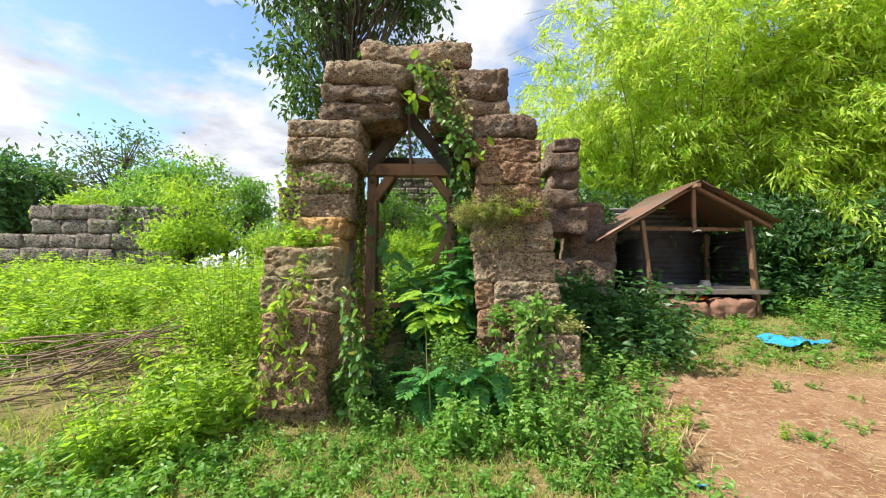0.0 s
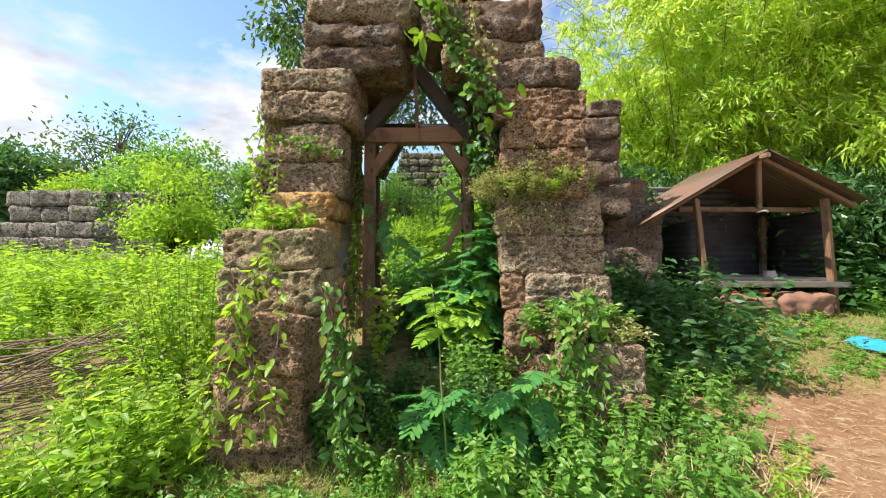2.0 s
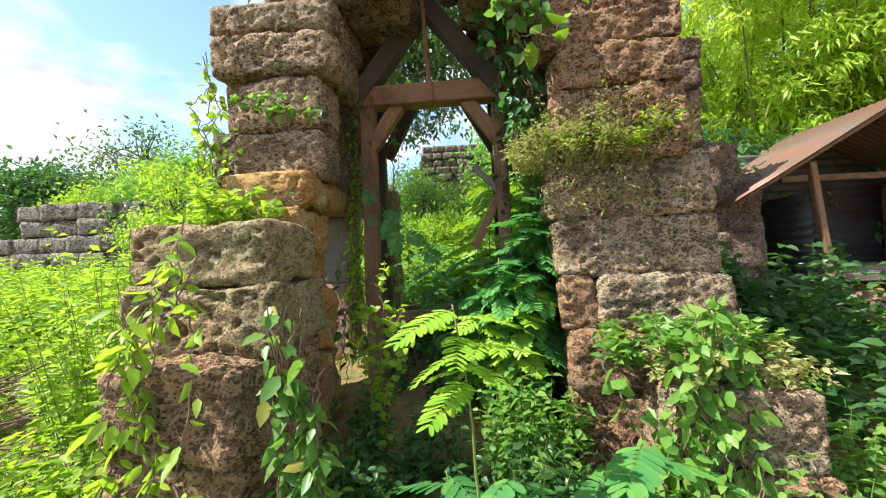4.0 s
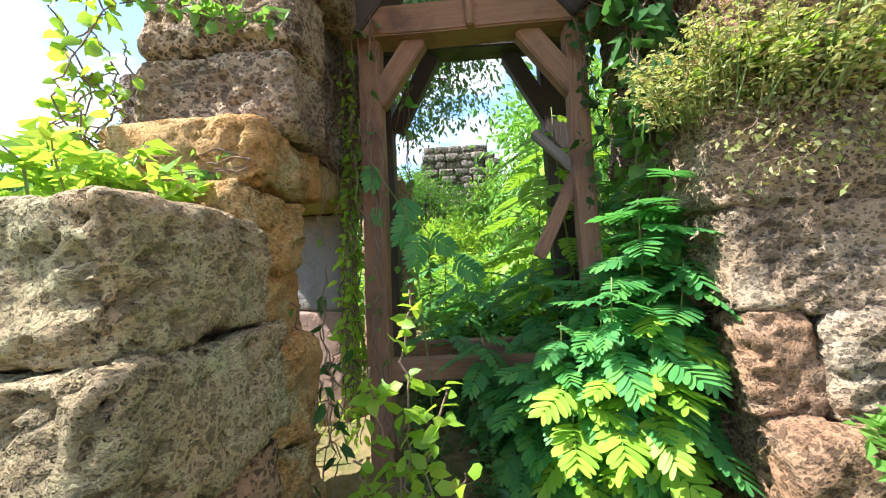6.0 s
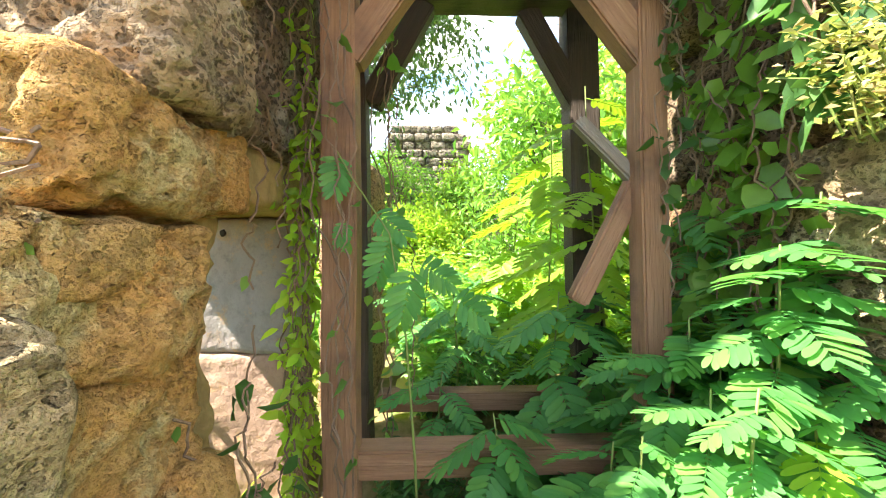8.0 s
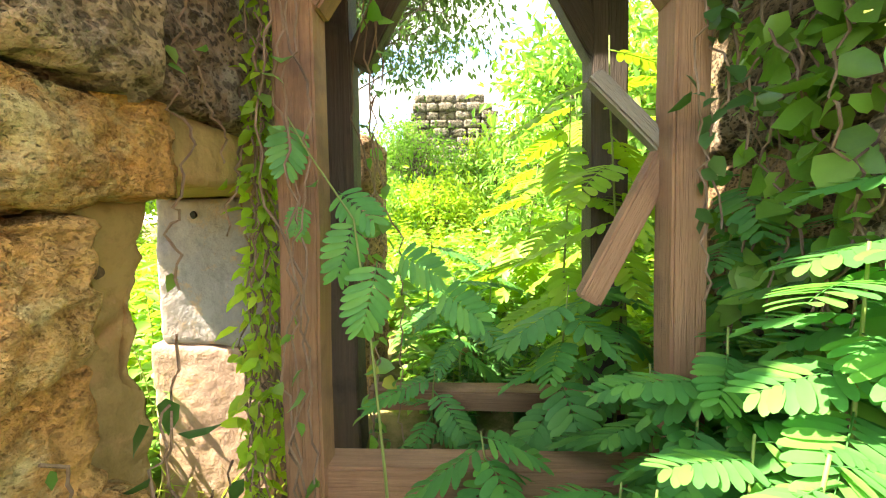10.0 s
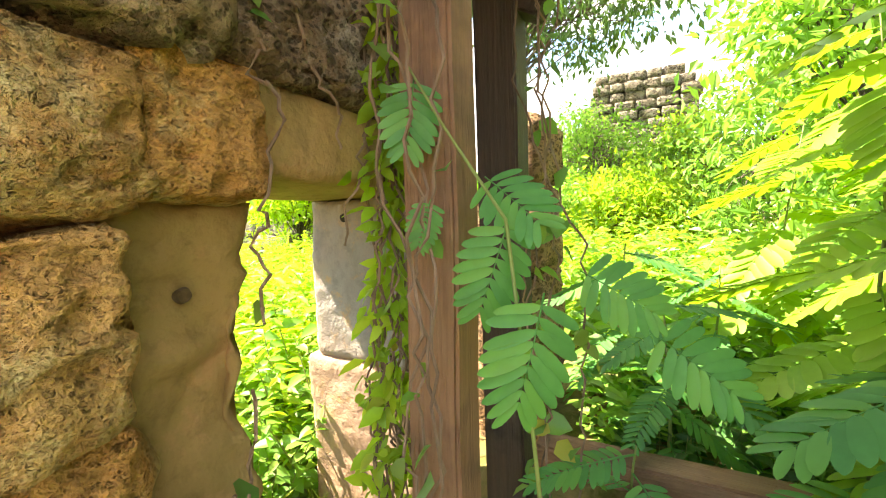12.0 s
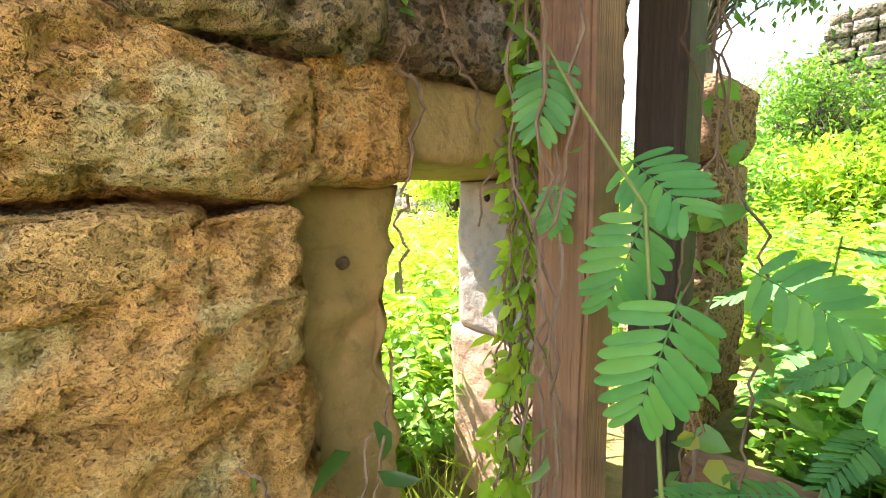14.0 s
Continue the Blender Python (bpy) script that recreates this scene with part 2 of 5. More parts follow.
M_STEM = leaf("green_stem", (0.13, 0.2, 0.05), (0.2, 0.25, 0.07), (0.25, 0.2, 0.09), 0.1, 0.6)


def plain(name, col, rough=0.6, metal=0.0, var=0.3, scale=8.0):
    k = Mat(name, rough, metal)
    k.colour(k.mix(k.noise(k.obj, scale, 6, 0.65, 0.35, 0.7), col, tuple(x * (1 - var) for x in col)))
    k.bump(k.noise(k.obj, scale * 5, 4, 0.6), 0.002, 0.5)
    return k.m


def rusty(name, zinc, rust, amount):
    k = Mat(name, 0.55, 0.35)
    f = k.noise(k.stretch(k.obj, (1, 1, 1)), 3.5, 8, 0.7, 0.5 - amount * 0.3, 0.75 - amount * 0.3)
    k.colour(k.mix(f, zinc, rust))
    k.bump(k.noise(k.obj, 50, 3, 0.6), 0.001, 0.4)
    return k.m


M_ROOF = rusty("rusted_roof_sheet", (0.13, 0.115, 0.09), (0.20, 0.10, 0.07), 0.55)
# near black zinc: the shed's inner shade is put into the colour
M_ZINC = rusty("zinc_wall_sheet", (0.09, 0.095, 0.095), (0.06, 0.045, 0.035), 0.3)
M_BLUE = plain("blue_plastic", (0.03, 0.30, 0.62), 0.35, 0, 0.25, 14)
M_ORANGE = plain("orange_cloth", (0.62, 0.10, 0.03), 0.85)
M_WHITE = plain("white_paper", (0.72, 0.72, 0.70), 0.7, 0, 0.1)
M_GREY = plain("grey_ware", (0.34, 0.33, 0.31), 0.5)
# red darkened to carry the shade where the boulders lie
M_BOULDER = plain("red_boulder", (0.24, 0.125, 0.08), 0.9, 0, 0.4, 5)
M_HOLE = plain("hole_shade", (0.03, 0.025, 0.02), 1.0)
M_SOCKET = plain("socket_brown", (0.13, 0.085, 0.045), 1.0, 0, 0.6, 60)


def earth():
    k = Mat("earth", 0.95, spec=0.15)
    soil = k.mix(k.noise(k.pos, 1.6, 7, 0.65, 0.4, 0.62), (0.22, 0.115, 0.062), (0.28, 0.165, 0.094))
    soil = k.mix(k.noise(k.pos, 14, 6, 0.7, 0.5, 0.68), soil, (0.37, 0.265, 0.165))
    green = k.mix(k.noise(k.pos, 9, 6, 0.7, 0.4, 0.6), (0.13, 0.13, 0.045), (0.24, 0.18, 0.085))
    sx = k.n.new("ShaderNodeSeparateXYZ")
    k.l.new(k.pos, sx.inputs[0])
    edge = k.math("ADD", sx.outputs["X"], k.math("MULTIPLY", k.noise(k.pos, 1.1, 5, 0.6, 0.2, 0.8), 1.3))
    path = k.math("MULTIPLY", k.ramp(edge, 1.9, 2.6), k.ramp(sx.outputs["Y"], 5.4, 4.2))
    near = k.math("MULTIPLY", k.ramp(sx.outputs["Y"], 3.1, 2.3), k.ramp(sx.outputs["X"], -1.2, 0.2))
    mask = k.math("MAXIMUM", path, k.math("MULTIPLY", near, 0.8))
    k.colour(k.mix(mask, green, soil))
    k.bump(k.noise(k.pos, 22, 7, 0.7, 0.2, 0.8), 0.02, 0.8)
    k.bump(k.noise(k.pos, 120, 4, 0.6, 0.2, 0.8), 0.004, 0.8)
    return k.m


M_EARTH = earth()


# ---- mesh helpers ----
def part(name, bm, material, parent=None, label="", smooth=False):
    """Link a bmesh (or a finished mesh) as one object under a thing or a part."""
    if isinstance(bm, bmesh.types.BMesh):
        me = bpy.data.meshes.new(name)
        bm.to_mesh(me)
        bm.free()
    else:
        me = bm
    if not me.materials:
        me.materials.append(material)
    if smooth:
        me.polygons.foreach_set("use_smooth", [True] * len(me.polygons))
    ob = new(name, me)
    if parent is not None:
        ob.parent = parent
    return tagged(ob, label)


def thing(name, label, category, at=(0, 0, 0), group="", kind="", rz=0):
    ob = new(name)
    ob.empty_display_size = 0.05
    ob.matrix_basis = pose(*at, 0, 0, rz)
    return tagged(ob, label, category, group, kind)


def smooth01(a, b, v):
    t = min(1, max(0, (v - a) / (b - a)))
    return t * t * (3 - 2 * t)


def ground_z(x, y):
    z = 0.05 + 0.95 * smooth01(2.0, 7.0, y)
    z += 0.10 * smooth01(1.0, 0.2, abs(x + 0.4)) * smooth01(2.8, 4.2, y) * smooth01(7, 5, y)
    z += 0.05 * noise.noise((x * 0.9, y * 0.9, 0.3)) + 0.02 * noise.noise((x * 3.1, y * 3.1, 2.3))
    far = smooth01(12, 60, math.hypot(x, y))
    return z * (1 - far) + 0.9 * far


def mesh_of(name, verts, faces, material, smooth=False):
    me = bpy.data.meshes.new(name)
    me.from_pydata(verts, [], faces)
    me.materials.append(material)
    if smooth:
        me.polygons.foreach_set("use_smooth", [True] * len(me.polygons))
    me.update()
    return me


def box_bm(sx, sy, sz, bevel=0.008, segs=2, cuts=0, wobble=0.0, seed=0):
    """A bevelled box centred at its origin, slightly out of true."""
    bm = bmesh.new()
    bmesh.ops.create_cube(bm, size=1, matrix=Matrix.Diagonal((sx, sy, sz, 1)))
    if bevel:
        bmesh.ops.bevel(bm, geom=bm.edges[:], offset=min(bevel, 0.4 * min(sx, sy, sz)), segments=segs, affect="EDGES")
    if cuts:
        axis = max(range(3), key=lambda i: (sx, sy, sz)[i])
        long_ = [e for e in bm.edges if abs((e.verts[0].co - e.verts[1].co).normalized()[axis]) > 0.95 and e.calc_length() > 0.3 * (sx, sy, sz)[axis]]
        bmesh.ops.subdivide_edges(bm, edges=long_, cuts=cuts)
    if wobble:
        for v in bm.verts:
            v.co += noise.noise_vector(v.co * 2.3 + Vector((seed * 7.1, 0, 0))) * wobble
    return bm


def beam_bm(a, b, w, d, up=(0, 0, 1), wobble=0.006, seed=0):
    """A squared timber from a to b; its local z runs along it. Returns bmesh and pose."""
    a, b = Vector(a), Vector(b)
    length = (b - a).length
    z = (b - a).normalized()
    side = Vector(up).cross(z)
    if side.length < 0.05:
        side = Vector((1, 0, 0))
    x = side.normalized()
    y = z.cross(x)
    m = Matrix((x, y, z)).transposed().to_4x4()
    m.translation = (a + b) / 2
    return box_bm(w, d, length, 0.007, 2, max(3, int(length / 0.15)), wobble, seed), m


def timber_part(name, a, b, w, d, material, parent, label="", up=(0, 0, 1), seed=0, wobble=0.006):
    bm, m = beam_bm(a, b, w, d, up, wobble, seed)
    ob = part(name, bm, material, parent, label)
    ob.matrix_basis = m
    return ob


def tube_arrays(path, radii, sides=6):
    """Vertices and faces of a tapered tube along a path."""
    V, F = [], []
    path = [Vector(p) for p in path]
    for i, p in enumerate(path):
        d = (path[min(i + 1, len(path) - 1)] - path[max(i - 1, 0)])
        d = d.normalized() if d.length > 1e-6 else Vector((0, 0, 1))
        x = d.cross(Vector((0.31, 0.2, 0.93)))
        x = x.normalized() if x.length > 1e-3 else Vector((1, 0, 0))
        y = d.cross(x)
        for s in range(sides):
            a = 2 * math.pi * s / sides
            V.append(p + (x * math.cos(a) + y * math.sin(a)) * radii[i])
        if i:
            o = (i - 1) * sides
            for s in range(sides):
                F.append((o + s, o + (s + 1) % sides, o + sides + (s + 1) % sides, o + sides + s))
    F.append(tuple(range(sides))[::-1])
    n = len(path) - 1
    F.append(tuple(n * sides + s for s in range(sides)))
    return V, F


class Bundle:
    """Collects vertices and faces of many small pieces for one mesh."""

    def __init__(self):
        self.v, self.f = [], []

    def add(self, V, F):
        o = len(self.v)
        self.v.extend(tuple(p) for p in V)
        self.f.extend(tuple(i + o for i in f) for f in F)

    def leaves(self, P, D, L, W, rng, near=False, fold=0.18, droop=0.15, flat=0.6):
        """Leaves at P pointing along D: folded quads far off, eight faces near by."""
        P, D = np.asarray(P, float), np.asarray(D, float)
        n = len(P)
        if not n:
            return
        L = np.broadcast_to(np.asarray(L, float), (n,))[:, None]
        W = np.broadcast_to(np.asarray(W, float), (n,))[:, None]
        D = D / np.maximum(1e-6, np.linalg.norm(D, axis=1, keepdims=True))
        up = np.array([0, 0, 1.0]) * flat + rng.normal(0, 0.45, (n, 3))
        S = np.cross(D, up)
        S /= np.maximum(1e-6, np.linalg.norm(S, axis=1, keepdims=True))
        N = np.cross(S, D)
        h = W * fold
        tip = P + D * L - N * L * droop
        if not near:
            a = P + D * L * 0.42 + S * W / 2 + N * h
            b = P + D * L * 0.42 - S * W / 2 + N * h
            V = np.stack([P, b, tip, a], 1).reshape(-1, 3)
            faces = np.arange(n)[:, None] * 4 + np.array([[0, 1, 2, 3]])
            self._bulk(V, faces)
        else:
            m1 = P + D * L * 0.28
            m2 = P + D * L * 0.66 - N * L * droop * 0.4
            V = np.stack([P, m1 + S * W * 0.47 + N * h, m1, m1 - S * W * 0.47 + N * h,
                          m2 + S * W * 0.38 + N * h, m2, m2 - S * W * 0.38 + N * h, tip], 1).reshape(-1, 3)
            base = np.arange(n)[:, None, None] * 8
            tris = (base + np.array([[[0, 2, 1], [0, 3, 2], [4, 5, 7], [5, 6, 7]]])).reshape(-1, 3)
            quads = (base + np.array([[[1, 2, 5, 4], [2, 3, 6, 5]]])).reshape(-1, 4)
            o = len(self.v)
            self.v.extend(map(tuple, V.tolist()))
            self.f.extend(map(tuple, (tris + o).tolist()))
            self.f.extend(map(tuple, (quads + o).tolist()))

    def _bulk(self, V, faces):
        o = len(self.v)
        self.v.extend(map(tuple, V.tolist()))
        self.f.extend(map(tuple, (faces + o).tolist()))

    def mesh(self, name, material, smooth=False):
        return mesh_of(name, self.v, self.f, material, smooth)


def stone_mesh(name, sx, sy, sz, material, seed, step=0.03, round_=0.05, rough=0.03, pits=0.012):
    """A worn block: a lattice on a box, rounded, warped and pitted; its origin is its base's middle."""
    nx, ny, nz = (max(3, int(round(s / step))) for s in (sx, sy, sz))
    index, V, F = {}, [], []

    def vert(i, j, k):
        key = (i, j, k)
        if key not in index:
            index[key] = len(V)
            V.append(Vector((sx * (i / nx - 0.5), sy * (j / ny - 0.5), sz * (k / nz - 0.5))))
        return index[key]

    for i in range(nx):
        for j in range(ny):
            F.append((vert(i, j, nz), vert(i + 1, j, nz), vert(i + 1, j + 1, nz), vert(i, j + 1, nz)))
            F.append((vert(i, j, 0), vert(i, j + 1, 0), vert(i + 1, j + 1, 0), vert(i + 1, j, 0)))
    for i in range(nx):
        for k in range(nz):
            F.append((vert(i, 0, k), vert(i + 1, 0, k), vert(i + 1, 0, k + 1), vert(i, 0, k + 1)))
            F.append((vert(i, ny, k), vert(i, ny, k + 1), vert(i + 1, ny, k + 1), vert(i + 1, ny, k)))
    for j in range(ny):
        for k in range(nz):
            F.append((vert(0, j, k), vert(0, j, k + 1), vert(0, j + 1, k + 1), vert(0, j + 1, k)))
            F.append((vert(nx, j, k), vert(nx, j + 1, k), vert(nx, j + 1, k + 1), vert(nx, j, k + 1)))
    half = Vector((sx / 2, sy / 2, sz / 2))
    off = Vector((seed * 5.37, seed * 1.91, seed * 3.3))
    r0 = min(round_, 0.45 * min(sx, sy, sz))
    out = []
    for v in V:
        r = r0 * (0.6 + 0.9 * abs(noise.noise(v * 3.0 + off)))
        r = min(r, 0.48 * min(sx, sy, sz))
        core = Vector([max(-h + r, min(h - r, c)) for c, h in zip(v, half)])
        d = v - core
        n = d.normalized() if d.length > 1e-6 else Vector((0, 0, 1))
        p = core + n * r if d.length > r else v.copy()
        w = v + off
        big = noise.noise(w * 2.6) * rough + noise.noise(w * 7.0) * rough * 0.5
        crack = 0.35 * rough * noise.noise(Vector((w.x * 16, w.y * 16, w.z * 26)))
        dent = 0.0
        if pits > 0.005:
            d = noise.voronoi(Vector((w.x * 17, w.y * 17, w.z * 22)) + noise.noise_vector(w * 9) * 0.5)[0][0]
            size = 0.40 + 0.22 * noise.noise(w * 6.0)
            dent = 1.6 * pits * min(1, max(0, size - d) * 6)
            dent += 0.5 * pits * max(0, noise.noise(w * 42.0))
        p += n * (big + crack - dent)
        p.z += sz / 2
        out.append(tuple(p))
    return mesh_of(name, out, F, material, True)


def stone(parent, x0, x1, y0, y1, z0, z1, material, seed, step=0.03, round_=0.05, rough=0.028, pits=0.012, rz=0, rx=0, ry=0, name="stone_block", label=""):
    me = stone_mesh(name, x1 - x0, y1 - y0, z1 - z0, material, seed, step, round_, rough, pits)
    ob = part(name, me, material, parent, label)
    ob.matrix_basis = pose((x0 + x1) / 2, (y0 + y1) / 2, z0, rx, ry, rz)
    return ob


# ---- ground ----
def build_ground():
    def axis(lo, hi, a, b, fine, coarse):
        v, p = [lo], lo
        while p < hi:
            inside = a <= p < b
            gap = 0 if inside else (a - p if p < a else p - b)
            p += fine if inside else max(fine, min(coarse, gap * 0.35 + fine))
            if p > a and v[-1] < a:
                p = a
            v.append(p)
        return v
    xs = axis(-700, 700, -4, 6, 0.08, 90)
    ys = axis(-500, 900, 0, 7, 0.08, 90)
    V = [(x, y, ground_z(x, y)) for y in ys for x in xs]
    nx = len(xs)
    F = [(j * nx + i, j * nx + i + 1, (j + 1) * nx + i + 1, (j + 1) * nx + i) for j in range(len(ys) - 1) for i in range(nx - 1)]
    tagged(part("ground", mesh_of("ground", V, F, M_EARTH, True), M_EARTH), "reddish earth ground with sparse weeds and trodden bare patches", "ground", kind="structure")


build_ground()

# ---- the ruined gate ----
gate_left = thing("wall_gate_left", "tall ruined gate pillar of stacked pitted laterite blocks", "stone pillar", kind="structure")
gate_right = thing("wall_gate_right", "leaning ruined gate pillar of stacked pitted laterite blocks", "stone pillar", kind="structure")
gate_top = thing("wall_gate_arch", "corbelled arch of big worn laterite blocks", "stone arch", kind="structure")
L, LR, LD, LO, LM = M_LATERITE, M_LATERITE_RED, M_LATERITE_DARK, M_LATERITE_OCHRE, M_LATERITE_YELLOW

# lower left buttress, with the passage side behind it
for a in [(-1.58, -0.93, 3.66, 4.16, 1.46, 1.73, LM, 1), (-1.57, -0.90, 3.62, 4.20, 1.18, 1.47, LM, 2), (-1.45, -0.92, 3.40, 4.15, 0.84, 1.185, LR, 3),
          (-1.46, -0.93, 3.42, 4.15, 0.40, 0.85, LR, 4), (-1.55, -0.90, 3.45, 4.2, 0.05, 0.41, LR, 5),
          (-1.55, -1.01, 4.12, 4.55, 1.60, 1.86, LO, 6), (-1.60, -1.03, 4.13, 4.57, 1.34, 1.61, LO, 7), (-1.60, -0.99, 4.12, 4.60, 1.02, 1.35, LO, 8),
          (-1.6, -0.98, 4.12, 4.60, 0.62, 1.03, LO, 9), (-1.6, -1.0, 4.1, 4.6, 0.2, 0.63, LO, 10)]:
    stone(gate_left, *a, step=0.015, pits=0.021 if a[6] is LM else 0.014, rough=0.055 if a[6] is LO else 0.034)
# upper left
for a in [(-1.50, -0.985, 4.20, 4.60, 1.85, 2.06, LO, 11), (-1.53, -0.97, 4.34, 4.68, 2.055, 2.345, L, 12), (-1.52, -0.95, 4.36, 4.68, 2.34, 2.675, L, 13),
          (-1.66, -0.88, 4.33, 4.9, 2.67, 2.945, L, 14), (-1.66, -0.88, 4.34, 4.95, 2.94, 3.14, L, 15)]:
    stone(gate_left, *a, step=0.016, pits=0.014, round_=0.07)
stone(gate_left, -1.50, -1.0, 4.18, 4.45, 1.72, 1.865, LO, 16, step=0.016)
stone(gate_left, -1.62, -1.22, 4.38, 4.62, 0.25, 1.88, LO, 43, step=0.02)
# over the side opening
stone(gate_left, -1.62, -1.02, 4.56, 4.76, 1.88, 2.09, LO, 17, step=0.014)
# outer ends of these two are lengthened to keep sun off the far jamb
stone(gate_left, -1.85, -1.00, 4.64, 5.46, 2.07, 2.46, LD, 18, step=0.016, pits=0.012)
stone(gate_left, -1.8, -1.02, 4.7, 5.5, 2.45, 2.85, LD, 19, step=0.03)
stone(gate_left, -1.6, -1.05, 4.9, 5.6, 2.84, 3.15, LD, 20, step=0.03)

# corbelled top
for a in [(-1.32, -0.44, 4.38, 5.0, 3.12, 3.36, LD, 21), (-1.30, -0.46, 4.36, 5.0, 3.34, 3.55, LD, 22), (-1.30, -0.36, 4.38, 4.98, 3.53, 3.79, L, 23),
          (-0.90, 0.30, 4.42, 5.0, 3.78, 4.07, L, 24), (-0.30, 0.72, 4.34, 4.95, 3.36, 3.70, LD, 25), (-0.14, 0.72, 4.33, 4.95, 3.17, 3.37, L, 26),
          (0.14, 1.0, 4.28, 4.9, 2.92, 3.19, LD, 27)]:
    stone(gate_top, *a, step=0.024, round_=0.17 if a[7] == 24 else 0.10, rough=0.055, rz=(a[7] % 3 - 1) * 2, ry=(a[7] % 5 - 2) * 1.2)
# right stack
for a in [(0.31, 1.06, 4.27, 4.85, 2.66, 2.93, LR, 31), (0.38, 1.05, 4.25, 4.85, 2.43, 2.67, LR, 32), (0.38, 1.06, 4.28, 4.85, 2.05, 2.44, LR, 33),
          (0.32, 1.17, 4.31, 4.76, 1.735, 2.06, L, 34), (0.345, 1.19, 4.31, 4.76, 1.425, 1.74, L, 35), (0.57, 1.23, 4.25, 4.76, 1.125, 1.43, L, 36),
          (0.37, 0.58, 4.32, 4.76, 1.125, 1.43, LR, 37), (0.40, 1.27, 4.16, 4.8, 0.84, 1.13, LR, 38), (0.40, 1.27, 4.18, 4.8, 0.3, 0.85, LR, 39),
          (0.70, 1.28, 3.82, 4.2, 0.62, 0.96, L, 40), (0.68, 1.30, 3.78, 4.2, 0.18, 0.63, LR, 41)]:
    stone(gate_right, *a, step=0.015, pits=0.013, rough=0.03, rz=-4)
for a in [(0.42, 1.0, 4.74, 5.5, 0.3, 1.0, LR, 80), (0.40, 1.0, 4.74, 5.45, 1.0, 1.5, LD, 81), (0.44, 1.0, 4.74, 5.5, 1.5, 2.05, LR, 82), (0.40, 1.0, 4.8, 5.5, 2.05, 2.55, LD, 83), (0.36, 1.0, 4.85, 5.45, 2.55, 3.0, LD, 84), (0.06, 0.5, 4.99, 5.45, 2.86, 3.2, LD, 85), (-0.1, 0.6, 4.98, 5.4, 3.19, 3.5, LD, 86), (-1.2, -0.75, 5.0, 5.45, 3.12, 3.5, LD, 87)]:
    stone(gate_right, *a, step=0.03, pits=0.012, rough=0.03)
stone(gate_right, -0.62, -0.14, 3.45, 3.75, 0.12, 0.36, LR, 42, step=0.03, name="threshold_stone")

# side opening: sandstone jambs and lintel
opening = thing("door_frame_side", "sandstone side doorway with two jambs and a lintel", "door frame", kind="structure")


def jamb(name, x0, x1, y0, y1, z0, z1, seed, hole, face, mat):
    ob = stone(opening, x0, x1, y0, y1, z0, z1, mat, seed, step=0.018, round_=0.03, rough=0.07 if mat == M_SANDSTONE_BROWN else 0.016, pits=0.002, name=name)
    bm = bmesh.new()
    worn = mat == M_SANDSTONE_BROWN
    # no cavity is cut: a dark disc gives the shade inside the hole
    bmesh.ops.create_cone(bm, cap_ends=True, segments=18, radius1=0.013, radius2=0.010, depth=0.006)
    for v in bm.verts:
        v.co.x *= 1 + 0.3 * noise.noise(v.co * 60)
        v.co.y *= 1.1 + 0.3 * noise.noise(v.co * 70)
    h = part("socket_hole", bm, M_SOCKET if worn else M_HOLE, ob, "brown disc standing in for a worn socket hole" if worn else "dark disc standing in for a socket hole")
    h.matrix_basis = ob.matrix_basis.inverted() @ (Matrix.Translation(hole) @ face)
    return ob


jamb("jamb", -1.62, -1.13, 4.56, 4.79, 1.04, 1.885, 51, (-1.135, 4.665, 1.74), pose(0, 0, 0, 0, 90, 0), M_SANDSTONE_BROWN)
jamb("jamb", -1.62, -1.12, 4.55, 4.81, 0.3, 1.05, 52, (-1.40, 4.70, 0.7), pose(0, 0, 0, 0, 90, 0), M_SANDSTONE_BROWN)
jamb("jamb", -1.56, -1.14, 5.33, 5.60, 1.375, 1.93, 53, (-1.41, 5.333, 1.86), pose(0, 0, 0, 90, 0, 0), M_SANDSTONE)
jamb("jamb", -1.60, -1.14, 5.32, 5.62, 0.6, 1.38, 54, (-1.3, 5.5, 0.9), pose(0, 0, 0, 90, 0, 0), M_SANDSTONE_PINK)
stone(opening, -1.58, -1.06, 4.72, 5.55, 1.925, 2.075, M_SANDSTONE_BROWN, 55, step=0.025, round_=0.015, rough=0.012, pits=0.002, name="lintel")

# ---- timber props inside the gate ----
prop = thing("timber_prop_frame", "weathered brown timber frame propping up the arch", "timber frame")
timber_part("post", (-0.850, 4.970, 0.55), (-0.850, 4.970, 2.80), 0.104, 0.10, M_TIMBER, prop, "reddish brown timber post", seed=1)
timber_part("post", (0.16, 4.97, 0.55), (0.07, 4.97, 2.80), 0.085, 0.10, M_TIMBER, prop, "leaning timber post", seed=2)
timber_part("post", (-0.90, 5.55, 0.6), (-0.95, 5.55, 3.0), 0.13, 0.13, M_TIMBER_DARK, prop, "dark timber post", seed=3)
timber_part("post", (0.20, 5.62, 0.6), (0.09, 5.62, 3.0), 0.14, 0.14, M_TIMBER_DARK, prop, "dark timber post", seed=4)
timber_part("tie_beam", (-0.97, 4.955, 2.735), (0.16, 4.955, 2.735), 0.15, 0.14, M_TIMBER, prop, seed=5)
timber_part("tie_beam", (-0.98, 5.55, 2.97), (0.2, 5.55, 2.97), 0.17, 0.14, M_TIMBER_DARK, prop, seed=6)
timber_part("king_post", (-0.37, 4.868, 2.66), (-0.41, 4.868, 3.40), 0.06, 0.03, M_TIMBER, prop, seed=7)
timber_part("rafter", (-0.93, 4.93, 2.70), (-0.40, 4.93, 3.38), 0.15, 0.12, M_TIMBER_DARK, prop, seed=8)
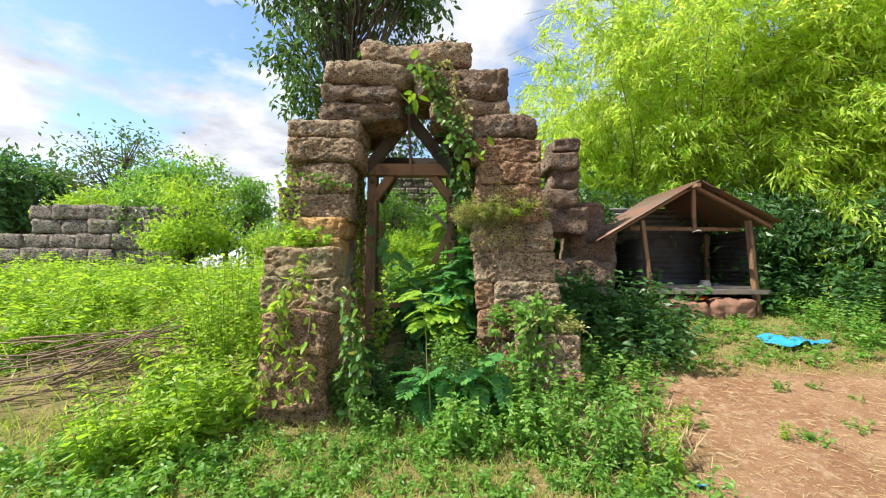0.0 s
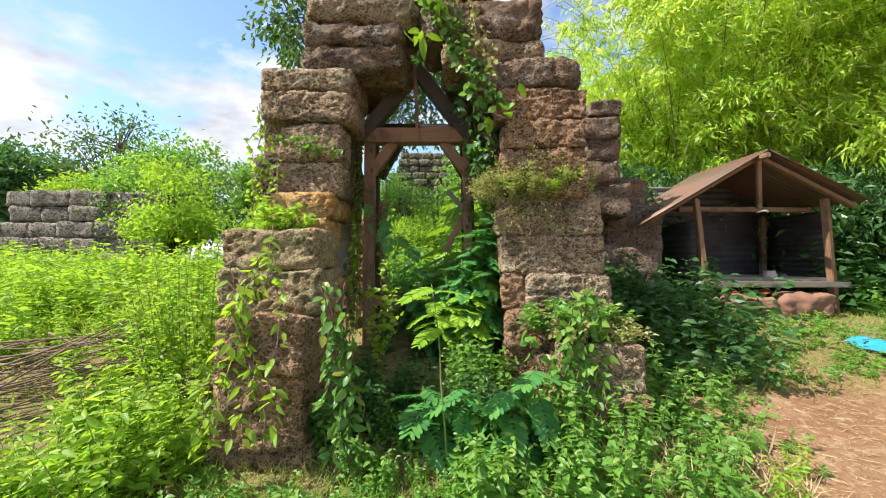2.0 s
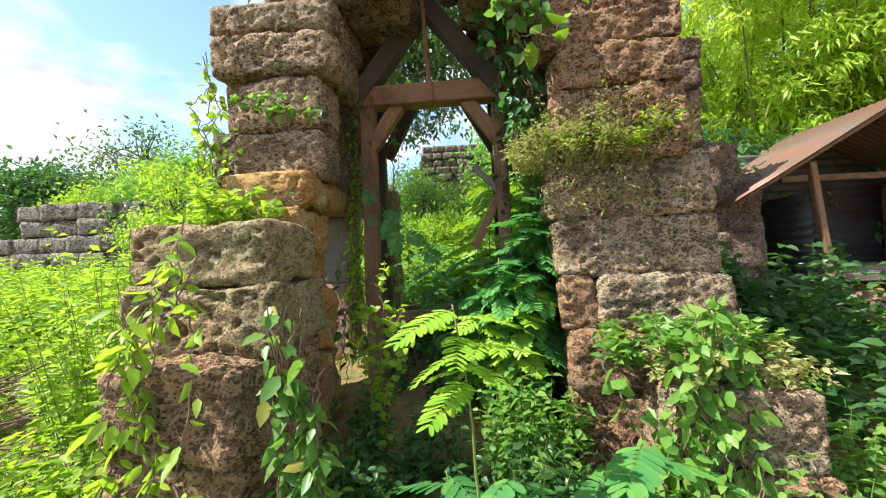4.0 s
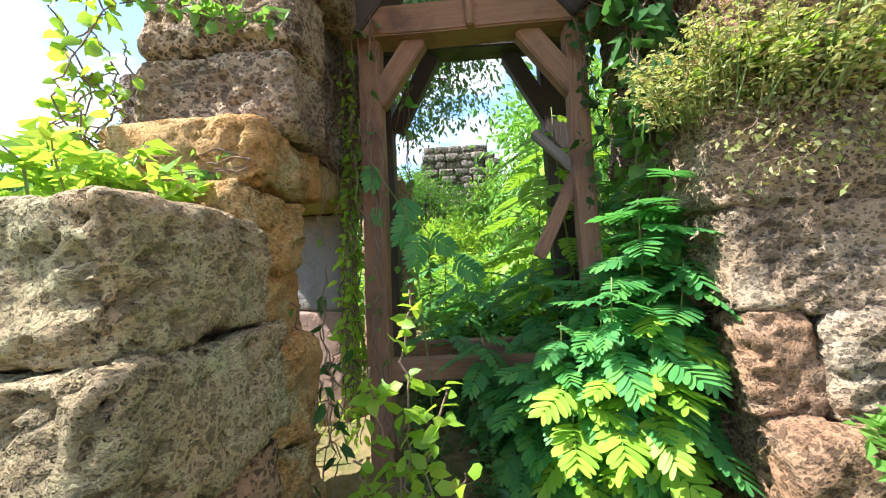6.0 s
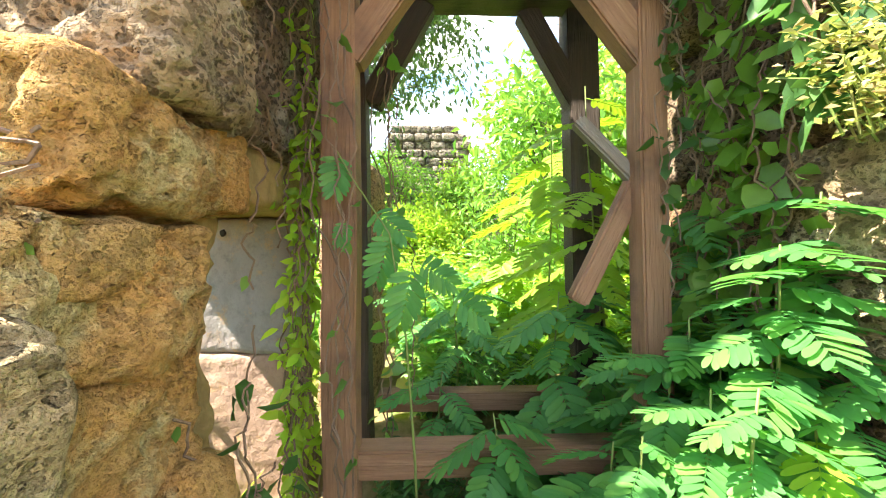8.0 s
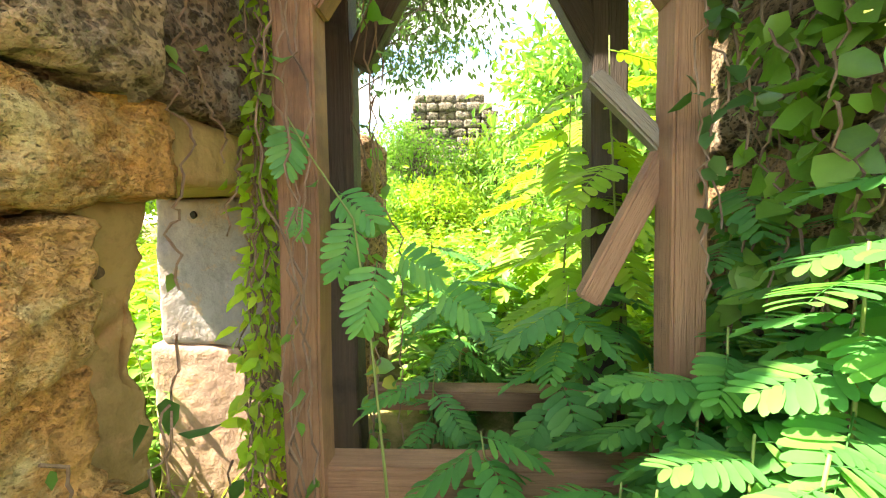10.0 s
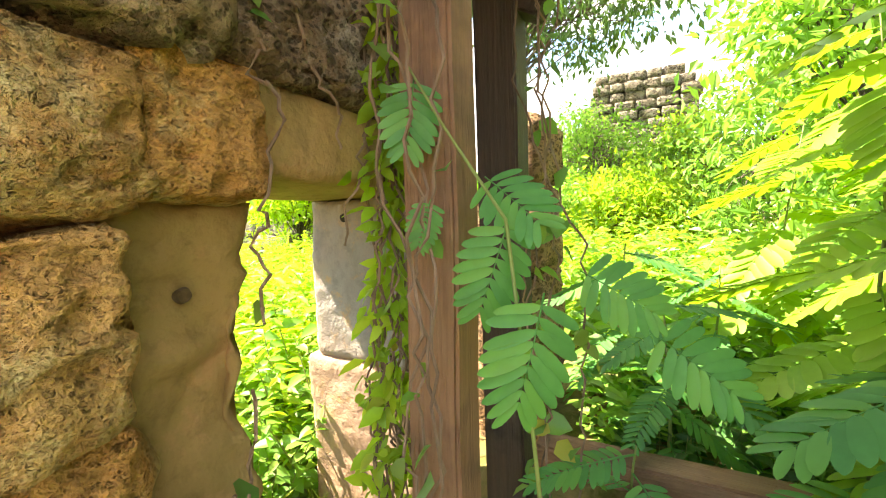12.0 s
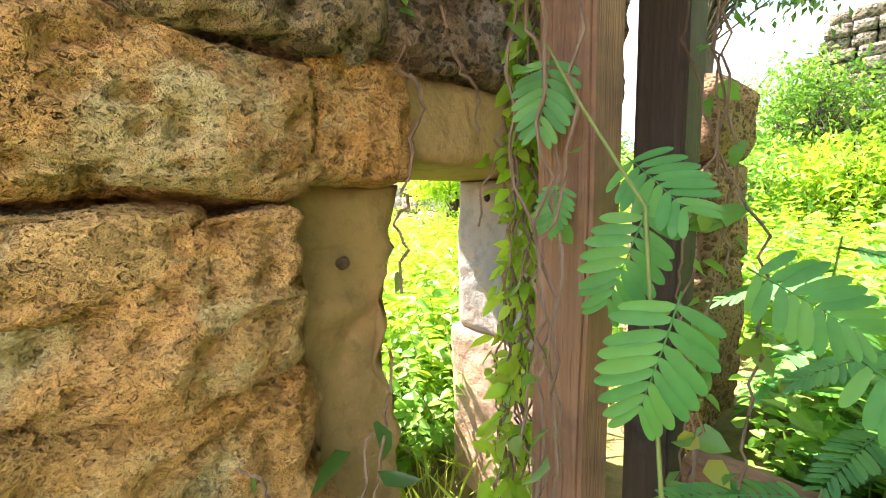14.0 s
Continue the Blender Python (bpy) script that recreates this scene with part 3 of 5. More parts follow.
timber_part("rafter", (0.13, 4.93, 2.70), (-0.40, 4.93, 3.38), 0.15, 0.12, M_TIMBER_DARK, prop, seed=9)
timber_part("brace", (-0.83, 4.97, 2.38), (-0.62, 4.97, 2.68), 0.08, 0.1, M_TIMBER, prop, seed=10)
timber_part("brace", (0.10, 4.97, 2.38), (-0.13, 4.97, 2.68), 0.08, 0.1, M_TIMBER, prop, seed=11)
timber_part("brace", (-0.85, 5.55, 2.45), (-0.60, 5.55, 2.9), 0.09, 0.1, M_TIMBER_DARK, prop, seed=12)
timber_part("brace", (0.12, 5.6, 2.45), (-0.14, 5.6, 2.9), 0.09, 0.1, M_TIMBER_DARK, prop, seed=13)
timber_part("raking_strut", (-0.10, 5.02, 1.62), (0.10, 5.02, 2.02), 0.06, 0.06, M_TIMBER, prop, "sawn diagonal strut", seed=14)
timber_part("raking_strut", (0.09, 5.02, 2.02), (-0.09, 5.04, 2.22), 0.055, 0.045, M_GREY_WOOD, prop, "grey diagonal strut", seed=15)
timber_part("sill_beam", (-0.82, 5.0, 1.13), (0.15, 5.02, 1.13), 0.10, 0.09, M_TIMBER, prop, seed=16)
timber_part("sill_beam", (-0.82, 5.52, 1.12), (0.2, 5.52, 1.12), 0.10, 0.08, M_TIMBER, prop, seed=17)

# ---- ruins round about ----
wing = thing("wall_ruin_wing", "weathered stump of a laterite side wall", "ruined wall", kind="structure")
for a in [(1.58, 2.0, 5.8, 6.3, 3.24, 3.46, LD, 61), (1.5, 1.98, 5.78, 6.3, 2.98, 3.25, LD, 62), (1.55, 1.95, 5.82, 6.3, 2.72, 2.99, LD, 63), (1.45, 1.95, 5.8, 6.3, 2.44, 2.73, LD, 64),
          (1.4, 2.1, 5.8, 6.3, 2.05, 2.45, LD, 65), (2.1, 2.5, 6.2, 6.6, 2.22, 2.58, LD, 66), (1.9, 2.6, 6.1, 6.6, 1.6, 2.23, LD, 67), (1.3, 2.5, 5.9, 6.6, 0.6, 1.7, LD, 68)]:
    stone(wing, *a, step=0.045, round_=0.06, rough=0.05)

post_ruin = thing("stone_stump", "stump of pitted laterite blocks among the weeds", "ruined wall", kind="structure")
for a in [(-1.12, -0.90, 5.9, 6.3, 1.98, 2.26, LR, 71), (-1.2, -0.9, 5.9, 6.35, 1.6, 1.99, LR, 72), (-1.2, -0.9, 5.9, 6.35, 0.7, 1.61, LR, 73)]:
    stone(post_ruin, *a, step=0.03, round_=0.06)


def block_wall(name, label, courses, x_at, y0, y1, z0, h, lengths, seed, top=None, rz=0, at=(0, 0, 0)):
    """A far ruin in courses of separate blocks; x_at(course) gives its ends."""
    th = thing(name, label, "ruined wall", at=at, kind="structure", rz=rz)
    rng = random.Random(seed)
    kinds = [stone_mesh("stone_block", w, y1 - y0, h, M_FAR_STONE, seed + i, 0.09, 0.03, 0.04, 0.01) for i, w in enumerate(lengths)]
    for c in range(courses):
        a, b = x_at(c)
        x = a + rng.uniform(-0.25, 0.0)
        while x < b:
            i = rng.randrange(len(kinds))
            w = lengths[i]
            if top is None or z0 + c * h < top(x + w / 2):
                ob = part("stone_block", kinds[i], M_FAR_STONE, th)
                ob.matrix_basis = pose(x + w / 2, (y0 + y1) / 2 + rng.uniform(-0.05, 0.05), z0 + c * h, 0, rng.uniform(-1.2, 1.2), rng.uniform(-2, 2))
            x += w * 1.0
    return th


block_wall("wall_far", "grey ruined enclosure wall of laterite blocks in the field", 6, lambda c: (-10.9 + (c > 3) * 0.9, -7.2), 10.0, 10.7, 0.9, 0.36, [0.6, 0.75, 0.9, 0.68], 201)
block_wall("wall_tower", "ruined grey laterite tower overgrown with shrubs", 19, lambda c: (-3.9 + 0.12 * c, 0.9 - 0.045 * c), 16.0, 17.4, 0.8, 0.25, [0.34, 0.42, 0.5], 231,
           top=lambda x: 5.5 - 0.8 * max(0, -1.7 - x) - 0.6 * max(0, x + 0.3))


# ---- offering shed ----
def corrugated(name, p0, u, v, waves, amp, material, parent, thick=0.004, label=""):
    """A corrugated sheet from p0 along u (across the waves) and v (along them), with thickness."""
    p0, u, v = Vector(p0), Vector(u), Vector(v)
    n = u.cross(v).normalized()
    nu, nv = waves * 6, 3
    V, F = [], []
    for side in (0, 1):
        for j in range(nv + 1):
            for i in range(nu + 1):
                w = math.sin(i / 6 * 2 * math.pi) * amp + side * thick + 0.006 * noise.noise((i * 0.09, j * 0.7, 3.1))
                V.append(tuple(p0 + u * (i / nu) + v * (j / nv) + n * w))
    row, half = nu + 1, (nu + 1) * (nv + 1)
    for j in range(nv):
        for i in range(nu):
            a = j * row + i
            F.append((a, a + row, a + row + 1, a + 1))
            F.append((half + a, half + a + 1, half + a + row + 1, half + a + row))
    for i in range(nu):
        F.append((i, i + 1, half + i + 1, half + i))
        b = nv * row + i
        F.append((b + 1, b, half + b, half + b + 1))
    return part(name, mesh_of(name, V, F, material, True), material, parent, label)


shed = thing("offering_shed", "small open wooden shed with corrugated metal roof", "shed")
RF, RB = 5.80, 7.3
ridge, eave_l, eave_r = (3.70, 2.86), (2.15, 1.94), (4.86, 2.26)
corrugated("roof_sheet", (eave_l[0], RF, eave_l[1]), (0, RB - RF, 0), (ridge[0] - eave_l[0], 0, ridge[1] - eave_l[1]), 20, 0.012, M_ROOF, shed, label="rusty corrugated roof sheet")
corrugated("roof_sheet", (ridge[0], RF, ridge[1]), (0, RB - RF, 0), (eave_r[0] - ridge[0], 0, eave_r[1] - ridge[1]), 20, 0.012, M_ROOF, shed, label="rusty corrugated roof sheet")
WP = M_PALE_WOOD
timber_part("rafter", (2.35, 5.95, 2.02), (3.66, 5.95, 2.78), 0.07, 0.05, WP, shed, seed=31)
timber_part("rafter", (3.66, 5.95, 2.80), (4.80, 5.95, 2.20), 0.07, 0.05, WP, shed, seed=32)
timber_part("front_post", (3.08, 5.93, 0.72), (2.90, 5.93, 2.28), 0.06, 0.06, WP, shed, seed=33)
timber_part("front_post", (4.66, 6.05, 0.75), (4.50, 6.0, 2.30), 0.075, 0.07, WP, shed, seed=34)
timber_part("back_post", (3.05, 7.1, 0.8), (3.0, 7.1, 2.3), 0.07, 0.07, WP, shed, seed=35)
timber_part("back_post", (4.6, 7.1, 0.8), (4.6, 7.1, 2.2), 0.07, 0.07, WP, shed, seed=36)
timber_part("king_post", (3.66, 5.92, 2.16), (3.65, 5.92, 2.76), 0.055, 0.045, WP, shed, seed=37)
timber_part("tie_beam", (2.9, 6.3, 2.2), (4.6, 6.3, 2.2), 0.05, 0.06, WP, shed, seed=38)
timber_part("ridge_beam", (3.60, 5.70, 2.76), (3.60, 7.25, 2.76), 0.06, 0.06, WP, shed, seed=39)
timber_part("front_rail", (2.96, 5.90, 1.255), (4.80, 6.02, 1.255), 0.07, 0.07, M_GREY_WOOD, shed, seed=40)
timber_part("back_rail", (2.95, 7.1, 1.24), (4.75, 7.1, 1.24), 0.06, 0.06, WP, shed, seed=41)
for i in range(8):
    timber_part("floor_plank", (2.99, 6.06 + i * 0.14, 1.27), (4.72, 6.06 + i * 0.14, 1.275), 0.022, 0.125, M_GREY_WOOD, shed, seed=42 + i, wobble=0.004)
corrugated("wall_sheet", (2.93, 5.99, 0.98), (0, 0, 1.05), (0, 1.12, 0), 13, 0.01, M_ZINC, shed, label="zinc corrugated side sheet")
corrugated("wall_sheet", (4.68, 6.1, 1.32), (0, 0, 0.86), (0, 1.0, 0), 12, 0.01, M_ZINC, shed, label="zinc corrugated side sheet")
corrugated("wall_sheet", (2.95, 7.16, 1.2), (0, 0, 1.45), (1.75, 0, 0), 16, 0.01, M_ZINC, shed, label="zinc corrugated back sheet")
lamp_ring = Bundle()
lamp_ring.add(*tube_arrays([(3.70 + 0.06 * math.cos(a * 0.63), 5.93 + 0.03 * math.sin(a * 0.63), 2.13 + 0.012 * math.sin(a)) for a in range(11)], [0.009] * 11))
tagged(part("paper_wreath", lamp_ring.mesh("paper_wreath", M_WHITE, True), M_WHITE), "white paper wreath hung from the shed post", "wreath")


def lathe(name, profile, material, label, category, at, sides=20):
    V, F = [], []
    for r, z in profile:
        V += [(r * math.cos(2 * math.pi * s / sides), r * math.sin(2 * math.pi * s / sides), z) for s in range(sides)]
    for i in range(len(profile) - 1):
        for s in range(sides):
            a, b = i * sides + s, i * sides + (s + 1) % sides
            F.append((a, b, b + sides, a + sides))
    F.append(tuple(range(sides))[::-1])
    F.append(tuple((len(profile) - 1) * sides + s for s in range(sides)))
    ob = part(name, mesh_of(name, V, F, material, True), material)
    ob.matrix_basis = pose(*at)
    return tagged(ob, label, category)


lathe("incense_pot", [(0.05, 0), (0.075, 0.03), (0.08, 0.08), (0.06, 0.11), (0.07, 0.13), (0.05, 0.12)], M_GREY, "grey incense pot on the shed platform", "pot", (3.92, 6.12, 1.287))
lathe("tin_cup", [(0.03, 0), (0.04, 0.01), (0.042, 0.09), (0.036, 0.085)], M_ZINC, "small tin cup on the shed platform", "cup", (4.06, 6.1, 1.287))
lathe("clay_bowl", [(0.04, 0), (0.09, 0.03), (0.11, 0.07), (0.095, 0.065)], M_BOULDER, "clay bowl on the shed platform", "bowl", (3.25, 6.3, 1.287))
for nm, lab, cat, mt, at, size in [("folded_paper", "white folded paper lying on the platform", "paper", M_WHITE, (3.55, 6.15, 1.293), (0.28, 0.18, 0.012)),
                                   ("wooden_tray", "worn wooden tray on the shed platform", "tray", M_GREY_WOOD, (4.3, 6.2, 1.30), (0.4, 0.22, 0.03)),
                                   ("wooden_box", "dark wooden box at the back of the platform", "box", M_TIMBER_DARK, (3.2, 6.75, 1.40), (0.26, 0.22, 0.24))]:
    ob = part(nm, box_bm(*size, 0.006, 2, 3, 0.008, 5), mt)
    ob.matrix_basis = pose(*at, 0, 0, 8)
    tagged(ob, lab, cat)


def cloth(name, sx, sy, amp, material, label, category, at, rz=0, seed=0, nx=26, ny=18):
    V, F = [], []
    for side in (0, 1):
        for j in range(ny + 1):
            for i in range(nx + 1):
                x, y = (i / nx - 0.5) * sx, (j / ny - 0.5) * sy
                w = noise.noise((x * 5 + seed, y * 5, 0.4)) + 0.6 * noise.noise((x * 12 + seed, y * 11, 1.4))
                edge = 1 + 0.18 * noise.noise((math.atan2(y, x) * 2, seed, 1))
                V.append((x * edge + 0.03 * w, y * edge, max(0.004, amp * (w + 0.55)) - side * 0.003))
    row, half = nx + 1, (nx + 1) * (ny + 1)
    for j in range(ny):
        for i in range(nx):
            a = j * row + i
            F.append((a, a + 1, a + row + 1, a + row))
            F.append((half + a, half + a + row, half + a + row + 1, half + a + 1))
    ob = part(name, mesh_of(name, V, F, material, True), material)
    ob.matrix_basis = pose(*at, 0, 0, rz)
    return tagged(ob, label, category)


gz = ground_z
cloth("plastic_sheet", 0.62, 0.42, 0.07, M_BLUE, "crumpled blue plastic sheet on the grass", "plastic sheet", (4.25, 5.05, gz(4.25, 5.05) + 0.01), 15, 3)
cloth("plastic_scrap", 0.10, 0.07, 0.02, M_BLUE, "small scrap of blue plastic on bare earth", "plastic scrap", (1.69, 2.85, gz(1.69, 2.85) + 0.004), 20, 9, 10, 8)
for i, (x, y, s, r) in enumerate([(3.45, 5.95, (0.72, 0.42, 0.32), 4), (4.20, 6.02, (0.62, 0.4, 0.34), -8)]):
    ob = part("boulder", stone_mesh("boulder", *s, M_BOULDER, 300 + i, 0.03, 0.17, 0.07, 0.006), M_BOULDER)
    ob.matrix_basis = pose(x, y, gz(x, y) - 0.08, 0, 0, r)
    tagged(ob, "smooth reddish boulder lying before the shed", "boulder", "boulders before the shed")
cloth("orange_cloth", 0.75, 0.25, 0.05, M_ORANGE, "orange cloth draped over the boulders", "cloth", (3.75, 6.1, gz(3.7, 6.1) + 0.2), 3, 5)

# ---- plants ----
RNG = np.random.default_rng(11)


def rnd(a, b):
    return float(RNG.uniform(a, b))


def stem_path(base, lean, height, steps=7, curl=0.25):
    p, d, out = Vector(base), Vector((lean[0], lean[1], 1.0)).normalized(), []
    for i in range(steps + 1):
        out.append(p.copy())
        d = (d + Vector((rnd(-curl, curl), rnd(-curl, curl), 0.03)) * 0.5).normalized()
        p = p + d * (height / steps)
    return out


def along(path, t):
    f = t * (len(path) - 1)
    i = min(int(f), len(path) - 2)
    return path[i].lerp(path[i + 1], f - i)


def weed_parts(height, stems, leaf_len, mat, near=True, ratio=0.48, leaves_per=14, spread=0.5, bottom=0.1):
    """Stems with pairs of broad leaves round the origin: a mesh for each stem, one for the leaves."""
    tubes, lb = [], Bundle()
    P, D, S = [], [], []
    for _ in range(stems):
        a = rnd(0, 2 * math.pi)
        h = height * rnd(0.55, 1.0)
        lean = (math.cos(a) * spread * rnd(0.2, 1), math.sin(a) * spread * rnd(0.2, 1))
        path = stem_path((math.cos(a) * 0.03, math.sin(a) * 0.03, -0.04), lean, h)
        r = 0.0035 + height * 0.002
        V, F = tube_arrays(path, [r * (1 - 0.75 * i / (len(path) - 1)) for i in range(len(path))], 4)
        tubes.append(mesh_of("stem", V, F, M_STEM))
        for k in range(leaves_per):
            t = bottom + (1 - bottom) * (k + 0.5) / leaves_per
            q = along(path, t)
            b = k * 2.4 + a
            for turn in (0, math.pi):
                c = b + turn + rnd(-0.4, 0.4)
                P.append(q)
                D.append((math.cos(c), math.sin(c), rnd(-0.45, 0.35)))
                S.append(leaf_len * rnd(0.55, 1.15) * (1.05 - 0.45 * t))
    S = np.array(S)
    lb.leaves(P, D, S, S * ratio, RNG, near)
    return tubes, lb.mesh("foliage", mat, near)


def feather_mesh(length, pairs, mat, width=0.30, curve=0.25, leaflet=0.52):
    """A feathered leaf along +x: a midrib with pairs of blunt leaflets."""
    b = Bundle()
    pts = [Vector((length * t, 0, length * curve * (0.35 * t - t * t))) for t in np.linspace(0, 1, 8)]
    b.add(*tube_arrays(pts, [0.0035 * (1 - 0.7 * i / 7) for i in range(8)], 4))
    for k in range(pairs):
        t = 0.12 + 0.86 * k / (pairs - 1)
        q = along(pts, t)
        size = length * width * (0.72 + 0.45 * math.sin(math.pi * min(1, t * 0.9 + 0.08)))
        for s in (1, -1):
            yaw = s * radians(78 - 44 * t + rnd(-5, 5))
            d = Vector((math.cos(yaw), math.sin(yaw), rnd(-0.16, 0.02)))
            side = Vector((-d.y, d.x, 0)).normalized() * size * leaflet * 0.78
            n = Vector((0, 0, 1))
            rows = [(0.0, 0.25), (0.15, 0.75), (0.45, 1.0), (0.75, 0.95), (0.93, 0.6), (1.0, 0.12)]
            V, F = [], []
            for f, w in rows:
                c = q + d * size * f - n * size * 0.10 * f * f
                V += [c + side * w * 0.5 + n * size * 0.03 * w, c, c - side * w * 0.5 + n * size * 0.03 * w]
            for i in range(len(rows) - 1):
                o = i * 3
                F += [(o, o + 1, o + 4, o + 3), (o + 1, o + 2, o + 5, o + 4)]
            b.add(V, F)
    return b.mesh("feathered_leaf", mat, True)


FEATHERS = [feather_mesh(0.34, 9, M_LEAF_SENNA, 0.36, 0.25, 0.42), feather_mesh(0.40, 10, M_LEAF_SENNA, 0.34, 0.3, 0.40), feather_mesh(0.30, 8, M_LEAF_SENNA, 0.40, 0.4, 0.42), feather_mesh(0.36, 9, M_LEAF_SENNA, 0.36, 0.1, 0.42)]
FEATHERS_WIDE = [feather_mesh(0.30, 8, M_LEAF_SENNA, 0.45, 0.12, 0.36), feather_mesh(0.30, 9, M_LEAF_SENNA, 0.40, 0.08, 0.36), feather_mesh(0.30, 9, M_LEAF_SENNA, 0.42, 0.16, 0.34)]
FEATHERS_LIT = [feather_mesh(0.30, 8, M_LEAF_LIME, 0.42, 0.2, 0.40), feather_mesh(0.28, 7, M_LEAF_LIME, 0.44, 0.12, 0.40)]
FEATHERS_LIME = [feather_mesh(0.36, 10, M_LEAF_LIME, 0.27), feather_mesh(0.30, 9, M_LEAF_LIME, 0.3, 0.35), feather_mesh(0.42, 12, M_LEAF_LIME, 0.22, 0.15)]
FEATHERS_SHOOT = [feather_mesh(0.34, 12, M_LEAF_LIME, 0.24, 0.2, 0.40), feather_mesh(0.28, 11, M_LEAF_LIME, 0.25, 0.35, 0.40)]
FEATHERS_FINE = [feather_mesh(0.30, 15, M_LEAF_SENNA, 0.2, 0.3, 0.36), feather_mesh(0.26, 14, M_LEAF_SENNA, 0.22, 0.15, 0.36)]


def feather_plant(x, y, height, count, kinds=None, scale=1.0, lean=(0, 0), start=0.3, base=None, label="young shrub with large feathered green leaves", spin=None):
    kinds = kinds or FEATHERS
    z = gz(x, y) if base is None else base
    th = thing("feathered_shrub", label, "shrub", (x, y, z - 0.02), "feathered shrubs in the gate")
    path = stem_path((0, 0, 0), lean, height, 8, 0.12)
    V, F = tube_arrays(path, [0.008 - 0.0007 * i for i in range(9)], 6)
    part("stem", mesh_of("stem", V, F, M_STEM, True), M_STEM, th)
    for k in range(count):
        t = start + (1 - start) * (k + 0.5) / count
        q = along(path, t)
        a = -90 + ((k * 0.618 + (spin or 40 * x) / 360) % 1.0 - 0.5) * 270
        tilt = 58 - 52 * t + rnd(-16, 16)
        ob = part("leaf", kinds[k % len(kinds)], None, th)
        ob.matrix_basis = pose(q.x, q.y, q.z, rnd(-18, 18), tilt, a) @ Matrix.Scale(scale * rnd(0.75, 1.1), 4)
    return th


# shrubs that fill the right side of the gate
for x, y, h, n, s in [(0.24, 4.62, 1.05, 16, 0.95), (0.27, 4.86, 1.1, 16, 0.95), (0.29, 4.72, 1.15, 14, 0.9), (0.25, 4.56, 0.85, 14, 0.85), (0.28, 5.05, 1.1, 14, 0.9), (0.20, 4.56, 0.6, 12, 0.8),
                      (0.02, 4.60, 0.70, 14, 0.8), (0.06, 4.52, 0.78, 14, 0.7), (0.02, 4.74, 0.74, 14, 0.75), (-0.12, 4.62, 0.56, 13, 0.7), (0.10, 4.66, 0.82, 14, 0.8), (0.14, 4.80, 0.80, 12, 0.9), (0.16, 4.50, 0.62, 11, 0.85), (0.04, 4.95, 0.62, 11, 0.9),
                      (-0.12, 4.80, 0.45, 11, 0.9), (-0.05, 4.62, 0.42, 10, 0.85),
                      (-0.15, 5.2, 0.65, 9, 1.0), (0.1, 5.3, 0.7, 9, 1.0), (-0.32, 4.92, 0.4, 9, 0.95), (-0.25, 4.70, 0.3, 8, 0.9)]:
    feather_plant(x, y, h + 0.2, int(n * (2.3 if h > 1 else 1.6)) + 3, scale=s * 0.62, start=0.2)
# these stand shaded, so sunlight is put into their lime leaf colour
for x, y, h, n in [(0.0, 4.52, 0.72, 9), (0.12, 4.46, 0.80, 9), (-0.10, 4.56, 0.60, 8), (0.20, 4.50, 0.92, 8), (0.06, 4.60, 0.55, 9)]:
    feather_plant(x, y, h, n, FEATHERS_LIT, 0.6, start=0.45, label="shrub with lime leaves coloured as if sunlit")
for x, y, h, n, s in [(0.02, 5.75, 1.5, 16, 1.0), (0.15, 6.0, 1.5, 16, 1.0), (-0.05, 6.4, 1.2, 14, 1.0), (0.35, 6.5, 1.7, 15, 1.0), (0.15, 5.35, 1.7, 12, 0.9)]:
    feather_plant(x, y, h, n, FEATHERS_LIME, s, start=0.3, label="sunlit shrub with lime green feathered leaves")
for x, y, h, n, s in [(-0.45, 5.75, 0.7, 9, 1.0), (-0.6, 6.0, 0.8, 9, 1.0), (-0.3, 6.1, 0.7, 8, 1.0), (-0.55, 5.35, 0.5, 8, 0.9)]:
    feather_plant(x, y, h, n, FEATHERS_FINE, s * 1.1, start=0.2, label="low shrub with fine ferny leaves")
# the yellow-green shoot before the gate, and lower ones
feather_plant(-0.08, 3.46, 1.14, 9, FEATHERS_SHOOT, 0.72, start=0.76, label="yellow green shoot with feathered leaves", spin=150)
for x, y, h, n in [(0.30, 3.55, 0.5, 8), (0.50, 3.65, 0.6, 8), (0.05, 3.6, 0.45, 8), (-0.2, 3.65, 0.4, 7)]:
    feather_plant(x, y, h, n, scale=0.8, start=0.3)

# single feathered leaves by the left post, on one trailing shoot
trail = thing("trailing_shoot", "trailing shoot with large feathered leaves beside the post", "vine")
shoot = [Vector(p) for p in [(-0.60, 4.93, 0.6), (-0.62, 4.86, 1.2), (-0.64, 4.82, 1.55), (-0.69, 4.87, 1.84), (-0.79, 4.87, 1.99), (-0.84, 4.86, 2.08)]]
V, F = tube_arrays(shoot, [0.004, 0.004, 0.003, 0.003, 0.0025, 0.002], 6)
part("stem", mesh_of("stem", V, F, M_STEM, True), M_STEM, trail)
